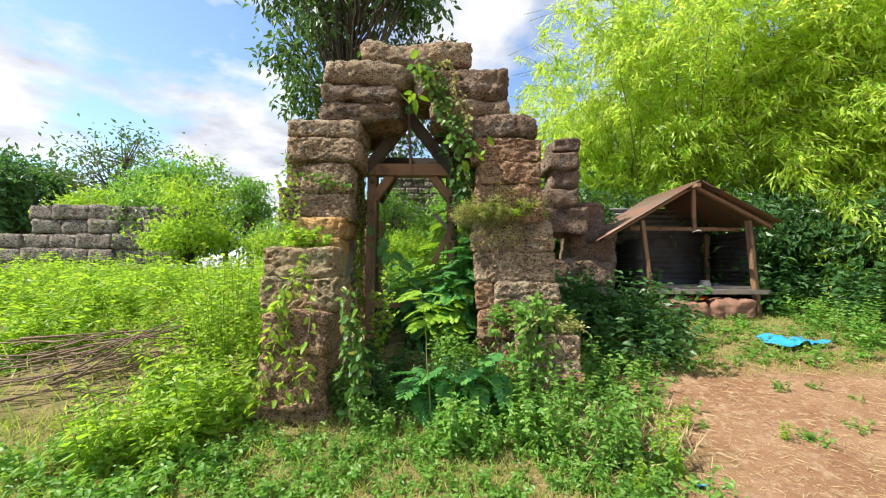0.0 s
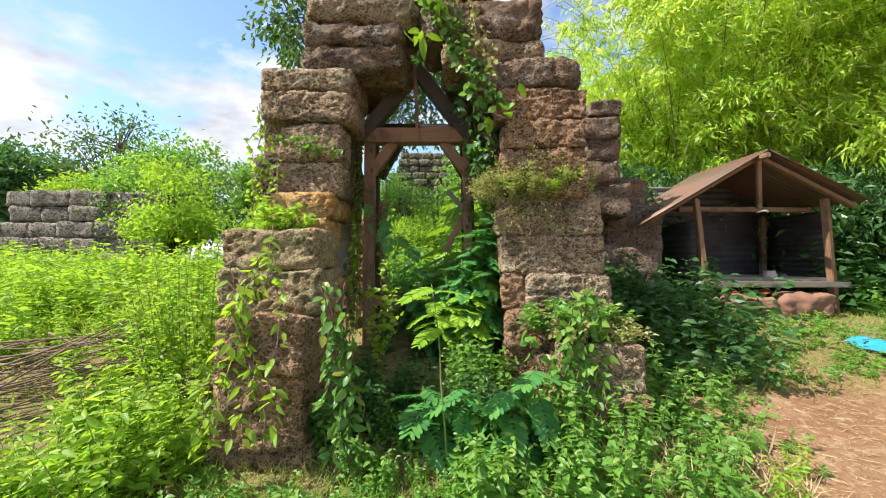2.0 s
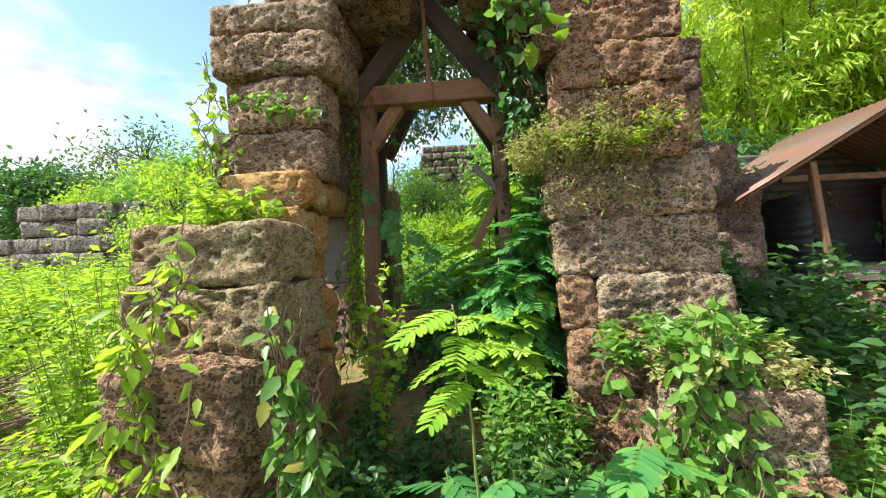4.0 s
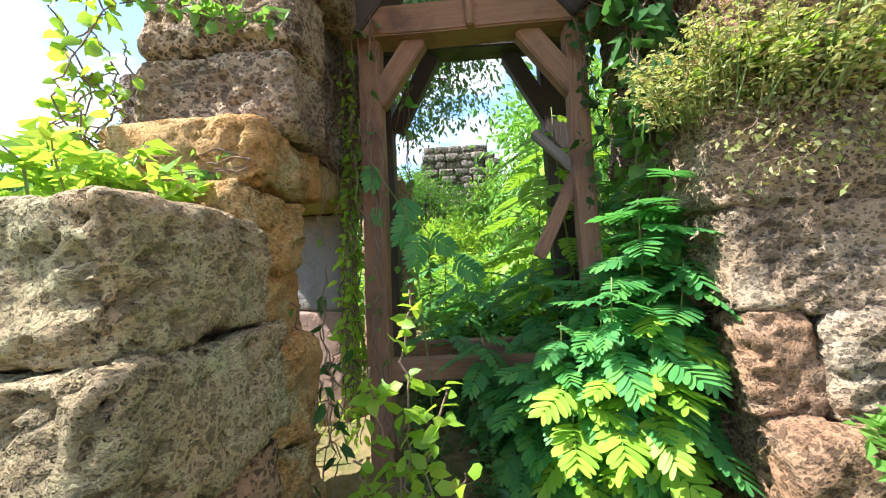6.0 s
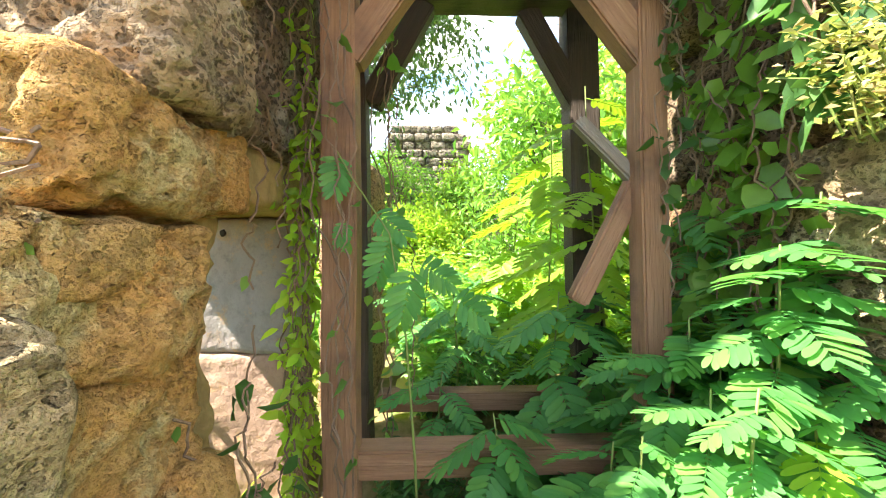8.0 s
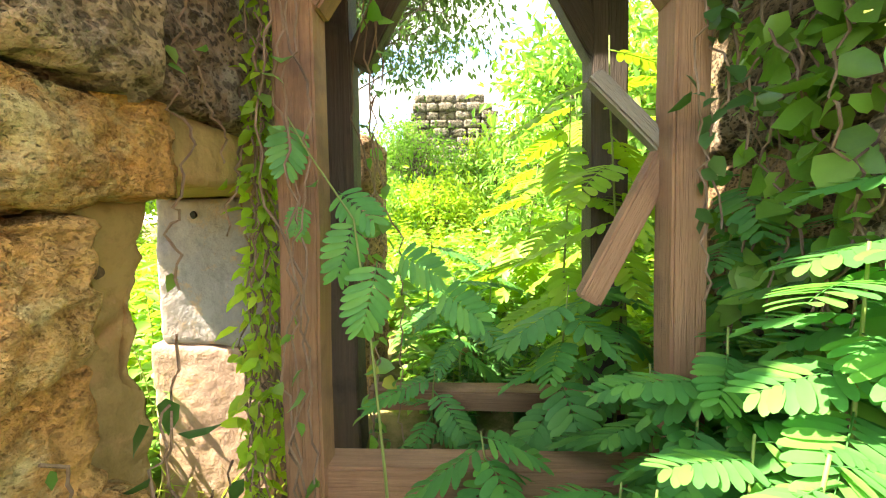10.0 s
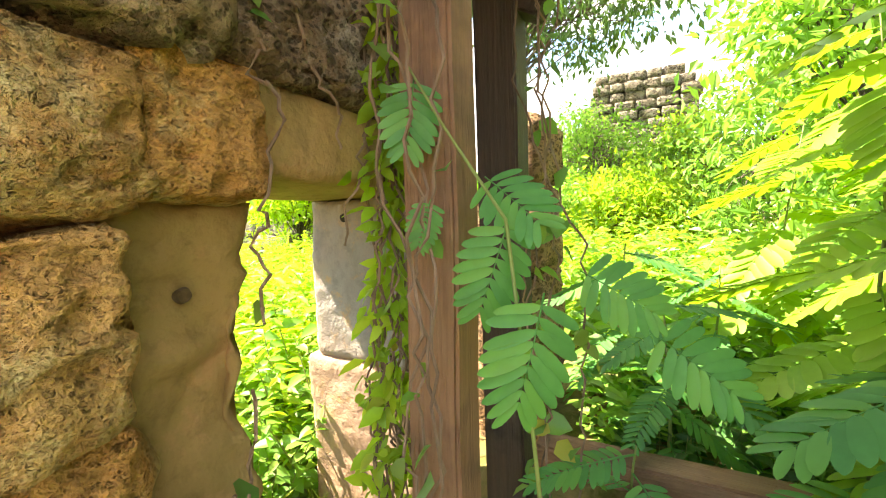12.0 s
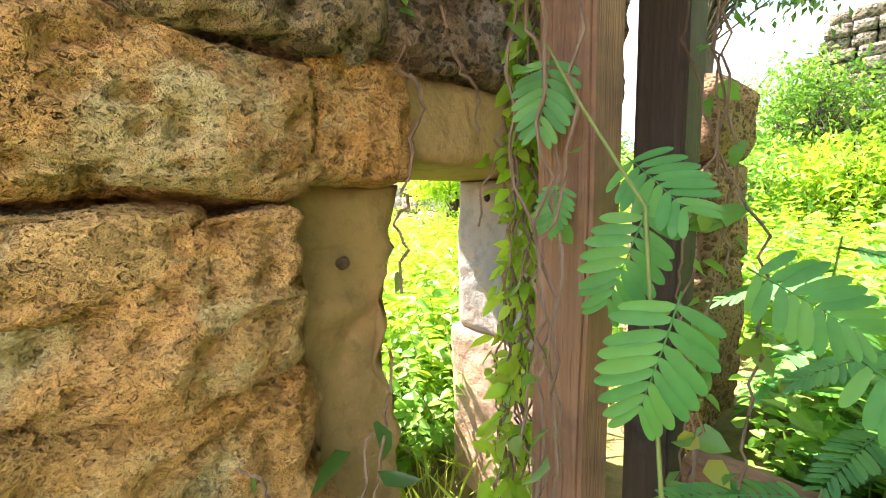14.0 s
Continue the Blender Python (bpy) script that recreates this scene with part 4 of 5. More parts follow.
for k, (p, q) in enumerate([((-0.79, 4.80, 2.035), (-0.79, 4.77, 1.91)), ((-0.66, 4.80, 1.84), (-0.70, 4.77, 1.69)), ((-0.605, 4.75, 1.76), (-0.63, 4.71, 1.60)),
                            ((-0.71, 4.85, 1.90), (-0.60, 4.80, 1.82)), ((-0.77, 4.80, 1.87), (-0.785, 4.78, 1.79)), ((-0.60, 4.95, 1.76), (-0.46, 4.97, 1.68)), ((-0.50, 5.0, 1.66), (-0.36, 5.0, 1.56))]):
    eye = Vector((-0.497, 4.362, 1.834))
    p, q = eye + (Vector(p) - eye) * 1.16, eye + (Vector(q) - eye) * 1.16
    x = (q - p).normalized()
    y = Vector((-0.55, 0.80, -0.15)).cross(x).normalized()
    z = x.cross(y)
    if z.y > 0:
        y, z = -y, -z
    m = Matrix((x, y, z)).transposed().to_4x4()
    m.translation = p
    ob = part("leaf", FEATHERS_WIDE[k % 3], None, trail)
    ob.matrix_basis = m @ Matrix.Scale(0.74 * (q - p).length / 0.30, 4)

# weeds: a few shapes, copied
WEEDS = {
    "broad": ("leafy green weed growing in a thick patch", [weed_parts(0.55, 5, 0.10, M_LEAF_MID, leaves_per=10, ratio=0.55) for _ in range(4)]),
    "low": ("low green weed growing close to the ground", [weed_parts(0.22, 5, 0.065, M_LEAF_MID, spread=0.9, leaves_per=7, ratio=0.6) for _ in range(4)]),
    "bright": ("tall sunlit yellow green weed", [weed_parts(0.8, 5, 0.15, M_LEAF_BRIGHT, ratio=0.36, leaves_per=12, spread=0.45) for _ in range(5)]),
    # the dark leaf colour partly stands for the shade these grow in
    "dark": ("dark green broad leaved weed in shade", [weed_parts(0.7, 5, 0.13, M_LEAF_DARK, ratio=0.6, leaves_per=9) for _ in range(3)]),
    "fine": ("bushy weed with many small bright leaves", [weed_parts(0.65, 7, 0.06, M_LEAF_BRIGHT, near=False, ratio=0.55, leaves_per=24, spread=0.7) for _ in range(4)]),
}


def weed(kind, x, y, s=1.0, z=None):
    label, shapes = WEEDS[kind]
    tubes, foliage = shapes[int(RNG.integers(len(shapes)))]
    th = tagged(new("weed"), label, "weed", "weeds round the gate")
    th.empty_display_size = 0.05
    th.matrix_basis = pose(x, y, gz(x, y) if z is None else z, rnd(-8, 8), rnd(-8, 8), rnd(0, 360)) @ Matrix.Scale(s * rnd(0.8, 1.15), 4)
    for t in tubes:
        part("stem", t, None, th)
    tagged(part("foliage", foliage, None, th), kind="stuff")
    return th


def clear(x, y):
    """Away from the brushwood pile."""
    return not (-4.3 < x < -2.55 and 3.2 < y < 4.45)


def patch(kind, n, x0, x1, y0, y1, s0, s1):
    for _ in range(n):
        x, y = rnd(x0, x1), rnd(y0, y1)
        if clear(x, y) or kind == "low":
            weed(kind, x, y, rnd(s0, s1) * (0.46 if -0.8 < x < 0.0 and 3.3 < y < 3.7 else 0.55 if -0.8 < x < 0.0 and 2.8 < y < 4.3 else 1.0))


def thicket(name, label, kind, n, x0, x1, y0, y1, s0, s1):
    """Weeds past counting, joined into one sheet of stuff."""
    b = Bundle()
    shapes = []
    for tubes, foliage in WEEDS[kind][1]:
        co = np.array([v.co[:] for v in foliage.vertices])
        shapes.append((co, [tuple(f.vertices) for f in foliage.polygons]))
    for _ in range(n):
        co, faces = shapes[int(RNG.integers(len(shapes)))]
        a, s = rnd(0, 2 * math.pi), rnd(s0, s1)
        x, y = rnd(x0, x1), rnd(y0, y1)
        if not clear(x, y):
            continue
        R = np.array([[math.cos(a), -math.sin(a), 0], [math.sin(a), math.cos(a), 0], [0, 0, 1]]) * s
        b.add((co @ R.T + np.array([x, y, gz(x, y)])).tolist(), faces)
    mat = WEEDS[kind][1][0][1].materials[0]
    tagged(part(name, b.mesh(name, mat), mat), label, "weeds", kind="stuff")


# in front of the gate
patch("broad", 14, -0.85, -0.1, 3.1, 3.4, 0.5, 0.75)
patch("broad", 34, -0.05, 0.8, 3.1, 3.85, 0.7, 1.05)
patch("broad", 22, 0.4, 1.6, 3.0, 3.7, 0.6, 1.0)
patch("low", 20, -1.2, 1.4, 2.7, 3.3, 0.8, 1.3)
thicket("ground_weeds", "scattered low weeds at the edge of bare earth", "low", 40, -1.7, 1.9, 2.4, 3.3, 0.7, 1.2)
thicket("ground_weeds", "low weeds among dry grass before the gate", "low", 150, -2.2, 1.5, 1.9, 3.3, 0.5, 1.1)
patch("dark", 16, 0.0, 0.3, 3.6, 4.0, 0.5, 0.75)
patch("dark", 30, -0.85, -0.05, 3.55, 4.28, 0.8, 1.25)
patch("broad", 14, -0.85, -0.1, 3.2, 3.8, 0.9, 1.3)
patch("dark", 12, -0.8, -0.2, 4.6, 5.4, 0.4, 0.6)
# shade of pillar and bamboo is put into the leaf colour
thicket("undergrowth", "weeds given dark leaves for the shade before the shed", "dark", 34, 1.35, 2.9, 4.4, 6.0, 0.8, 1.4)
patch("broad", 9, 0.0, 0.36, 4.0, 4.3, 0.8, 1.1)
patch("broad", 16, 1.25, 2.1, 3.5, 4.4, 0.6, 1.0)
# beside the gate and the near field
patch("bright", 34, -2.6, -1.5, 2.9, 3.9, 0.6, 0.95)
patch("bright", 10, -3.9, -3.0, 3.9, 4.5, 0.7, 0.9)
thicket("weed_field", "low weeds at the near field edge", "low", 40, -3.8, -1.5, 2.0, 3.4, 0.8, 1.5)
thicket("weed_field", "sunlit weeds behind the pillar", "bright", 24, -3.4, -1.85, 4.4, 6.4, 0.8, 1.2)
patch("broad", 8, -1.9, -1.65, 4.6, 5.6, 0.9, 1.2)
thicket("weed_field", "overgrown field of sunlit yellow green weeds", "bright", 150, -9.0, -1.9, 4.3, 9.0, 0.7, 1.25)
thicket("weed_field", "overgrown field of bushy small leaved weeds", "fine", 260, -13.0, -1.9, 4.6, 10.0, 0.9, 1.6)
thicket("weed_field", "low weeds covering the field edge", "low", 160, -6.0, -1.4, 1.6, 4.4, 0.8, 1.5)
# behind the gate
thicket("weed_bed", "sunlit weeds growing beyond the gate", "bright", 50, -1.6, 1.4, 6.6, 9.5, 0.8, 1.2)
thicket("weed_bed", "bushy weeds growing beyond the gate", "fine", 120, -4.0, 2.0, 6.8, 13.0, 0.9, 1.8)
patch("dark", 16, -0.75, 0.2, 5.6, 6.5, 0.4, 0.7)
thicket("weed_bed", "broad leaved weeds close behind the gate", "broad", 34, -0.85, 0.5, 5.75, 7.2, 0.8, 1.2)
thicket("weed_bed", "leafy weeds filling the ground beyond the gate", "broad", 130, -2.4, 1.6, 6.3, 9.5, 1.0, 1.7)
patch("broad", 24, -2.6, -1.72, 4.75, 6.3, 0.9, 1.4)
thicket("weed_bed", "sunlit weeds outside the side opening", "bright", 22, -3.2, -1.85, 4.9, 6.6, 0.8, 1.1)
# beyond the bare earth
thicket("undergrowth", "dark leafy undergrowth beside the shed", "dark", 60, 4.75, 7.5, 5.6, 7.8, 0.9, 1.6)
thicket("undergrowth", "green weeds fringing the bare earth", "broad", 60, 4.8, 7.6, 4.5, 6.0, 0.6, 1.1)
thicket("undergrowth", "low weeds and grass before the shed", "low", 110, 2.0, 6.5, 4.5, 5.7, 0.7, 1.2)
patch("low", 10, 1.7, 4.6, 3.0, 4.4, 0.5, 0.9)
for x, y, s in [(1.75, 3.25, 1.0), (2.0, 3.5, 0.9), (1.6, 3.0, 1.0), (1.3, 2.75, 0.9), (2.7, 3.35, 0.5)]:
    weed("bright", x, y, s * 0.5)


def grass(name, n, place, h0, h1, mat, label, category="grass", lie=0.0):
    """Blades of grass or straw, one sheet of stuff."""
    b = Bundle()
    P, D, S = [], [], []
    for _ in range(n):
        x, y = place()
        a = rnd(0, 2 * math.pi)
        up = rnd(0.03, 0.12) if lie else rnd(0.7, 2.2)
        P.append((x, y, gz(x, y) + (rnd(0.002, 0.02) if lie else -0.005)))
        D.append((math.cos(a), math.sin(a), up))
        S.append(rnd(h0, h1))
    S = np.array(S)
    b.leaves(P, D, S, np.maximum(0.004, S * 0.045), RNG, False, 0.2, 0.12 if not lie else 0.0)
    tagged(part(name, b.mesh(name, mat), mat), label, category, kind="stuff")


grass("grass", 24000, lambda: (rnd(-4.5, 1.5) - max(0.0, rnd(-1, 0.8)), rnd(1.0, 3.6)), 0.05, 0.16, M_GRASS, "short yellow green grass before the gate")
grass("grass", 7000, lambda: (rnd(2.0, 7.0), rnd(4.3, 6.2)), 0.05, 0.15, M_GRASS, "short green grass before the shed")
grass("grass", 2500, lambda: (rnd(-9.0, -1.8), rnd(3.4, 9.5)), 0.15, 0.4, M_GRASS, "long grass in the overgrown field")
grass("straw", 12000, lambda: (rnd(-0.8, 6.5), rnd(1.6, 4.8)), 0.025, 0.12, M_STRAW, "dry straw and leaf litter strewn on bare earth", "straw", 1.0)
grass("straw", 500, lambda: (rnd(0.9, 1.9), rnd(3.0, 3.6)), 0.1, 0.3, M_STRAW, "dead dry grass stalks by the pillar foot", "straw")
grass("creeper_cover", 5000, lambda: (rnd(-4.5, -1.25), rnd(5.0, 7.5)), 0.1, 0.35, M_GRASS, "bright grass outside the side opening")


# ---- climbing and hanging plants ----
def vine(name, label, strands, leaf_len, mat, every=0.05, ratio=0.75, near=True, stem_r=0.003, hang=0.5):
    th = thing(name, label, "vine")
    lb = Bundle()
    P, D, S = [], [], []
    for pts in strands:
        pts = [Vector(p) for p in pts]
        fine = []
        for i in range(len(pts) - 1):
            for k in range(5):
                q = pts[i].lerp(pts[i + 1], k / 5)
                fine.append(q + Vector((rnd(-1, 1), rnd(-1, 1), rnd(-1, 1))) * 0.012)
        fine.append(pts[-1])
        V, F = tube_arrays(fine, [stem_r] * len(fine), 4)
        part("stem", mesh_of("stem", V, F, M_TWIG), M_TWIG, th)
        length = sum((pts[i + 1] - pts[i]).length for i in range(len(pts) - 1))
        for k in range(int(length / every)):
            q = along(fine, rnd(0, 1))
            a = rnd(0, 2 * math.pi)
            P.append(q + Vector((rnd(-1, 1), rnd(-1, 1), rnd(-1, 1))) * leaf_len * 0.4)
            D.append((math.cos(a), math.sin(a) - 0.5, rnd(-1, 0.5) - hang))
            S.append(leaf_len * rnd(0.6, 1.2))
    S = np.array(S)
    lb.leaves(P, D, S, S * ratio, RNG, near, 0.12, 0.15, 0.3)
    tagged(part("foliage", lb.mesh("foliage", mat, True), mat, th), kind="stuff")
    return th


def wander(a, b, n=5, j=0.06):
    a, b = Vector(a), Vector(b)
    return [a.lerp(b, i / n) + Vector((rnd(-j, j), rnd(-j, j) * 0.5, rnd(-j, j) * 0.6)) * (0 < i < n) for i in range(n + 1)]


vine("climbing_vine", "leafy green creeper hanging over the arch", [wander((-0.2 + rnd(-0.1, 0.15), 4.30, 3.72), (0.25 + rnd(-0.1, 0.25), 4.22, 2.75 + rnd(-0.2, 0.3))) for _ in range(7)], 0.075, M_LEAF_VINE, 0.025)
vine("climbing_vine", "shoot with large lime leaves over the arch", [wander((-0.32, 4.3, 3.2), (-0.16, 4.22, 3.85), 4, 0.05), wander((-0.3, 4.28, 3.3), (-0.28, 4.22, 3.66), 3, 0.05), wander((0.3, 4.2, 2.7), (0.5, 4.1, 2.85), 3, 0.04), wander((0.12, 4.25, 2.75), (0.34, 4.1, 2.62), 3, 0.04)], 0.15, M_LEAF_LIME, 0.075, 0.5)
vine("climbing_vine", "dark leaved creeper filling the arch side", [wander((0.1 + rnd(-0.1, 0.2), 4.6, 3.1), (0.3 + rnd(-0.12, 0.12), 4.5, 2.1 + rnd(-0.2, 0.3)), 6, 0.08) for _ in range(7)], 0.10, M_LEAF_DARK, 0.035, 0.6)
vine("climbing_vine", "pale creeper trailing down the arch stones", [wander((-0.05 + rnd(0, 0.1), 4.28, 3.75), (0.28, 4.2, 3.0 + rnd(0, 0.1))) for _ in range(3)], 0.05, M_LEAF_DRY, 0.02)
vine("climbing_vine", "creeper with bright leaves over the pillar edge", [wander((-1.62 + rnd(-0.1, 0.15), 4.24, 1.75), (-1.57 + rnd(-0.08, 0.12), 4.27, 2.75 + rnd(-0.6, 0.05)), 6, 0.12) for _ in range(8)], 0.055, M_LEAF_BRIGHT, 0.035)
vine("climbing_vine", "small leaved creeper across the tall pillar", [wander((-1.5, 4.31, 2.5 + rnd(-0.1, 0.1)), (-1.0 + rnd(-0.1, 0.1), 4.31, 2.5 + rnd(-0.15, 0.1))) for _ in range(4)], 0.05, M_LEAF_MID, 0.028)
vine("climbing_vine", "creeper on the ledge above the buttress", [wander((-1.6, 4.12, 1.76), (-1.02, 4.2, 1.80 + rnd(0, 0.15))) for _ in range(5)], 0.045, M_LEAF_MID, 0.04)
vine("hanging_vine", "curtain of dry stems and yellow green leaves by the post", [wander((-0.965 + rnd(-0.02, 0.02), 4.98 + rnd(-0.03, 0.05), 2.1 + rnd(-0.2, 0.6)), (-0.98 + rnd(-0.05, 0.03), 4.96 + rnd(-0.06, 0.08), 0.85 + rnd(-0.1, 0.3)), 8, 0.03) for _ in range(14)], 0.055, M_LEAF_BRIGHT, 0.034, 0.5)
vine("hanging_vine", "thin twining vine with heart shaped leaves on the post", [wander((-0.86 + rnd(-0.1, 0.1), 4.86, 2.75), (-0.80 + rnd(-0.06, 0.1), 4.86, 0.85), 9, 0.05) for _ in range(4)], 0.06, M_LEAF_VINE, 0.28, 0.85)
vine("hanging_vine", "heart leaved vine between the timber posts", [wander((-0.78 + rnd(-0.03, 0.06), 5.2 + rnd(-0.1, 0.2), 2.75), (-0.72 + rnd(-0.06, 0.1), 5.3, 1.0), 9, 0.05) for _ in range(4)], 0.065, M_LEAF_VINE, 0.12, 0.85)
vine("rooting_vine", "bare root strands running over the inner wall", [wander((-1.0, 4.62, 2.4), (-1.02, 4.9, 1.98), 6, 0.03), wander((-0.99, 4.75, 2.45), (-1.0, 4.7, 1.7), 8, 0.03), wander((-1.0, 5.1, 2.5), (-1.02, 4.9, 1.8), 6, 0.03), wander((-1.02, 4.45, 1.5), (-1.0, 4.65, 1.0), 6, 0.04)], 0.05, M_LEAF_VINE, 0.22, 0.6)
vine("leafy_creeper", "creeper with oval leaves at the foot of the jamb", [wander((-0.94, 4.45, 0.7), (-0.97, 4.62, 1.5), 6, 0.04), wander((-0.95, 4.5, 0.7), (-0.93, 4.74, 1.32), 6, 0.05), wander((-0.94, 4.4, 1.15), (-0.95, 4.7, 1.28), 5, 0.03), wander((-0.95, 4.6, 0.9), (-0.98, 4.66, 1.62), 5, 0.03)], 0.085, M_LEAF_DARK, 0.085, 0.5)
vine("climbing_weed", "tall leafy climber with pale green leaves before the buttress", [wander((-0.66 + rnd(-0.1, 0.1), 3.40, 0.3), (-0.70 + rnd(-0.12, 0.12), 3.40, 1.1 + rnd(0, 0.35)), 6, 0.06) for _ in range(9)], 0.085, M_LEAF_VINE, 0.04, 0.55)
vine("climbing_weed", "leafy climber before the leaning pillar", [wander((0.62 + rnd(-0.25, 0.4), 3.72, 0.4), (0.58 + rnd(-0.2, 0.5), 3.9, 1.0 + rnd(0, 0.4)), 6, 0.06) for _ in range(14)], 0.08, M_LEAF_MID, 0.032, 0.65)
vine("climbing_weed", "yellowish climber over the buttress face", [wander((-1.35 + rnd(-0.15, 0.3), 3.28, 0.5), (-1.22 + rnd(-0.2, 0.3), 3.42, 1.5 + rnd(-0.25, 0.25)), 6, 0.07) for _ in range(7)], 0.085, M_LEAF_BRIGHT, 0.04, 0.42)
vine("sapling", "thin sapling with small oval leaves in the passage", [wander((-0.60, 4.12, 0.35), (-0.563, 4.12, 1.54), 7, 0.02), wander((-0.59, 4.12, 1.0), (-0.66, 4.08, 1.36), 3, 0.02), wander((-0.58, 4.12, 0.95), (-0.48, 4.10, 1.30), 3, 0.02), wander((-0.58, 4.12, 0.8), (-0.70, 4.06, 1.15), 3, 0.02), wander((-0.57, 4.12, 0.8), (-0.44, 4.06, 1.12), 3, 0.02)], 0.055, M_LEAF_BRIGHT, 0.011, 0.62, hang=-0.2)


vine("hanging_herbs", "dry flowering herbs hanging over the pillar edge", [wander((0.30 + rnd(0, 0.55), 4.30, 2.08), (0.26 + rnd(0, 0.6), 4.24, 1.80 + rnd(-0.05, 0.12)), 4, 0.05) for _ in range(26)], 0.024, M_LEAF_DRY, 0.010, 0.5, False, 0.0018)
vine("hanging_vine", "broad leaved creeper covering the inner side of the pillar", [wander((0.34 + rnd(-0.04, 0.04), 4.55 + rnd(0, 0.7), 2.5 + rnd(-0.3, 0.3)), (0.28 + rnd(-0.05, 0.05), 4.50 + rnd(0, 0.7), 1.35 + rnd(-0.2, 0.3)), 7, 0.06) for _ in range(12)], 0.085, M_LEAF_MID, 0.05, 0.75)
vine("hanging_vine", "small leaved creeper on the timber post", [wander((0.04 + rnd(-0.03, 0.08), 4.88, 2.85), (0.14 + rnd(-0.04, 0.08), 4.87, 1.9 + rnd(-0.3, 0.3)), 7, 0.04) for _ in range(4)], 0.055, M_LEAF_DARK, 0.045, 0.7)


def tuft(name, label, centre, radius, n, leaf_len, mat, stems=40, flat=0.6):
    """A loose bush on a ledge, spilling over."""
    th = thing(name, label, "bush", centre)
    sb, lb = Bundle(), Bundle()
    P, D, S = [], [], []
    for _ in range(stems):
        a = rnd(0, 2 * math.pi)
        r = rnd(0.2, 1) * radius[0]
        tip = Vector((math.cos(a) * r, math.sin(a) * r * radius[1] / radius[0], radius[2] * rnd(0.2, 1.0) * (1 - 0.5 * (r / radius[0]) ** 2)))
        foot = Vector((tip.x * 0.7, tip.y * 0.5, 0))
        mid = foot.lerp(tip, 0.5) + Vector((rnd(-0.03, 0.03), rnd(-0.03, 0.03), 0.05))
        sb.add(*tube_arrays([foot, mid, tip], [0.003, 0.0025, 0.0015], 3))
        for _k in range(n // stems):
            f = rnd(0.05, 1.0)
            q = foot.lerp(mid, f * 2) if f < 0.5 else mid.lerp(tip, f * 2 - 1)
            b = rnd(0, 2 * math.pi)
            P.append(q + Vector((rnd(-1, 1), rnd(-1, 1), rnd(-1, 1))) * 0.025)
            D.append((math.cos(b), math.sin(b), rnd(-0.4, 0.7)))
            S.append(leaf_len * rnd(0.6, 1.3))
    S = np.array(S)
    lb.leaves(P, D, S, S * 0.5, RNG, False)
    tagged(part("stalk_mass", sb.mesh("stalk_mass", M_STEM), M_STEM, th), kind="stuff")
    tagged(part("foliage", lb.mesh("foliage", mat), mat, th), kind="stuff")
    return th


tuft("pillar_bush", "dry flowering herb bush growing on the pillar top", (0.66, 4.40, 2.03), (0.55, 0.32, 0.52), 9000, 0.025, M_LEAF_DRY, 220)
tuft("pillar_bush", "green herb bush growing on the pillar top", (0.70, 4.42, 2.05), (0.5, 0.28, 0.36), 2600, 0.04, M_LEAF_BRIGHT, 60)
tuft("spilling_bush", "dry herbs spilling over the pillar edge", (0.40, 4.38, 2.0), (0.36, 0.26, 0.36), 4200, 0.022, M_LEAF_DRY, 110)
tuft("ledge_bush", "herbs and dry stalks growing on the low ledge", (0.98, 4.0, 0.95), (0.42, 0.3, 0.25), 1800, 0.04, M_LEAF_DRY, 60)
tuft("ledge_bush", "green weeds growing on the low ledge", (0.90, 4.08, 1.0), (0.5, 0.25, 0.28), 1400, 0.055, M_LEAF_MID, 50)
tuft("ledge_grass", "thin grass and twigs on the buttress top", (-1.35, 4.0, 1.72), (0.3, 0.2, 0.3), 500, 0.06, M_LEAF_BRIGHT, 26)
tuft("roadside_bush", "airy bush with pale leaves beside the tall pillar", (-2.0, 4.1, 0.6), (0.5, 0.5, 1.5), 2600, 0.055, M_LEAF_BRIGHT, 60)

# ---- stick pile ----
sticks = thing("brushwood_pile", "heap of dry cut branches lying in the weeds", "brushwood", (-3.3, 4.05, gz(-3.3, 4.05)))
for i in range(36):
    a = radians(float(RNG.normal(14, 30)))
    l = rnd(0.5, 1.9)
    c = Vector((rnd(-0.5, 0.5), rnd(-0.3, 0.3), rnd(0.08, 0.5)))
    d = Vector((math.cos(a), math.sin(a) * 0.6, rnd(-0.02, 0.34)))
    pts = [c + d * l * (f - 0.55) + Vector((0, 0, 0.03 * rnd(-1, 1))) for f in (0, 0.3, 0.6, 1)]
    V, F = tube_arrays(pts, [rnd(0.005, 0.012), 0.008, 0.006, 0.003], 5)
    part("branch", mesh_of("branch", V, F, M_TWIG, True), M_TWIG, sticks)


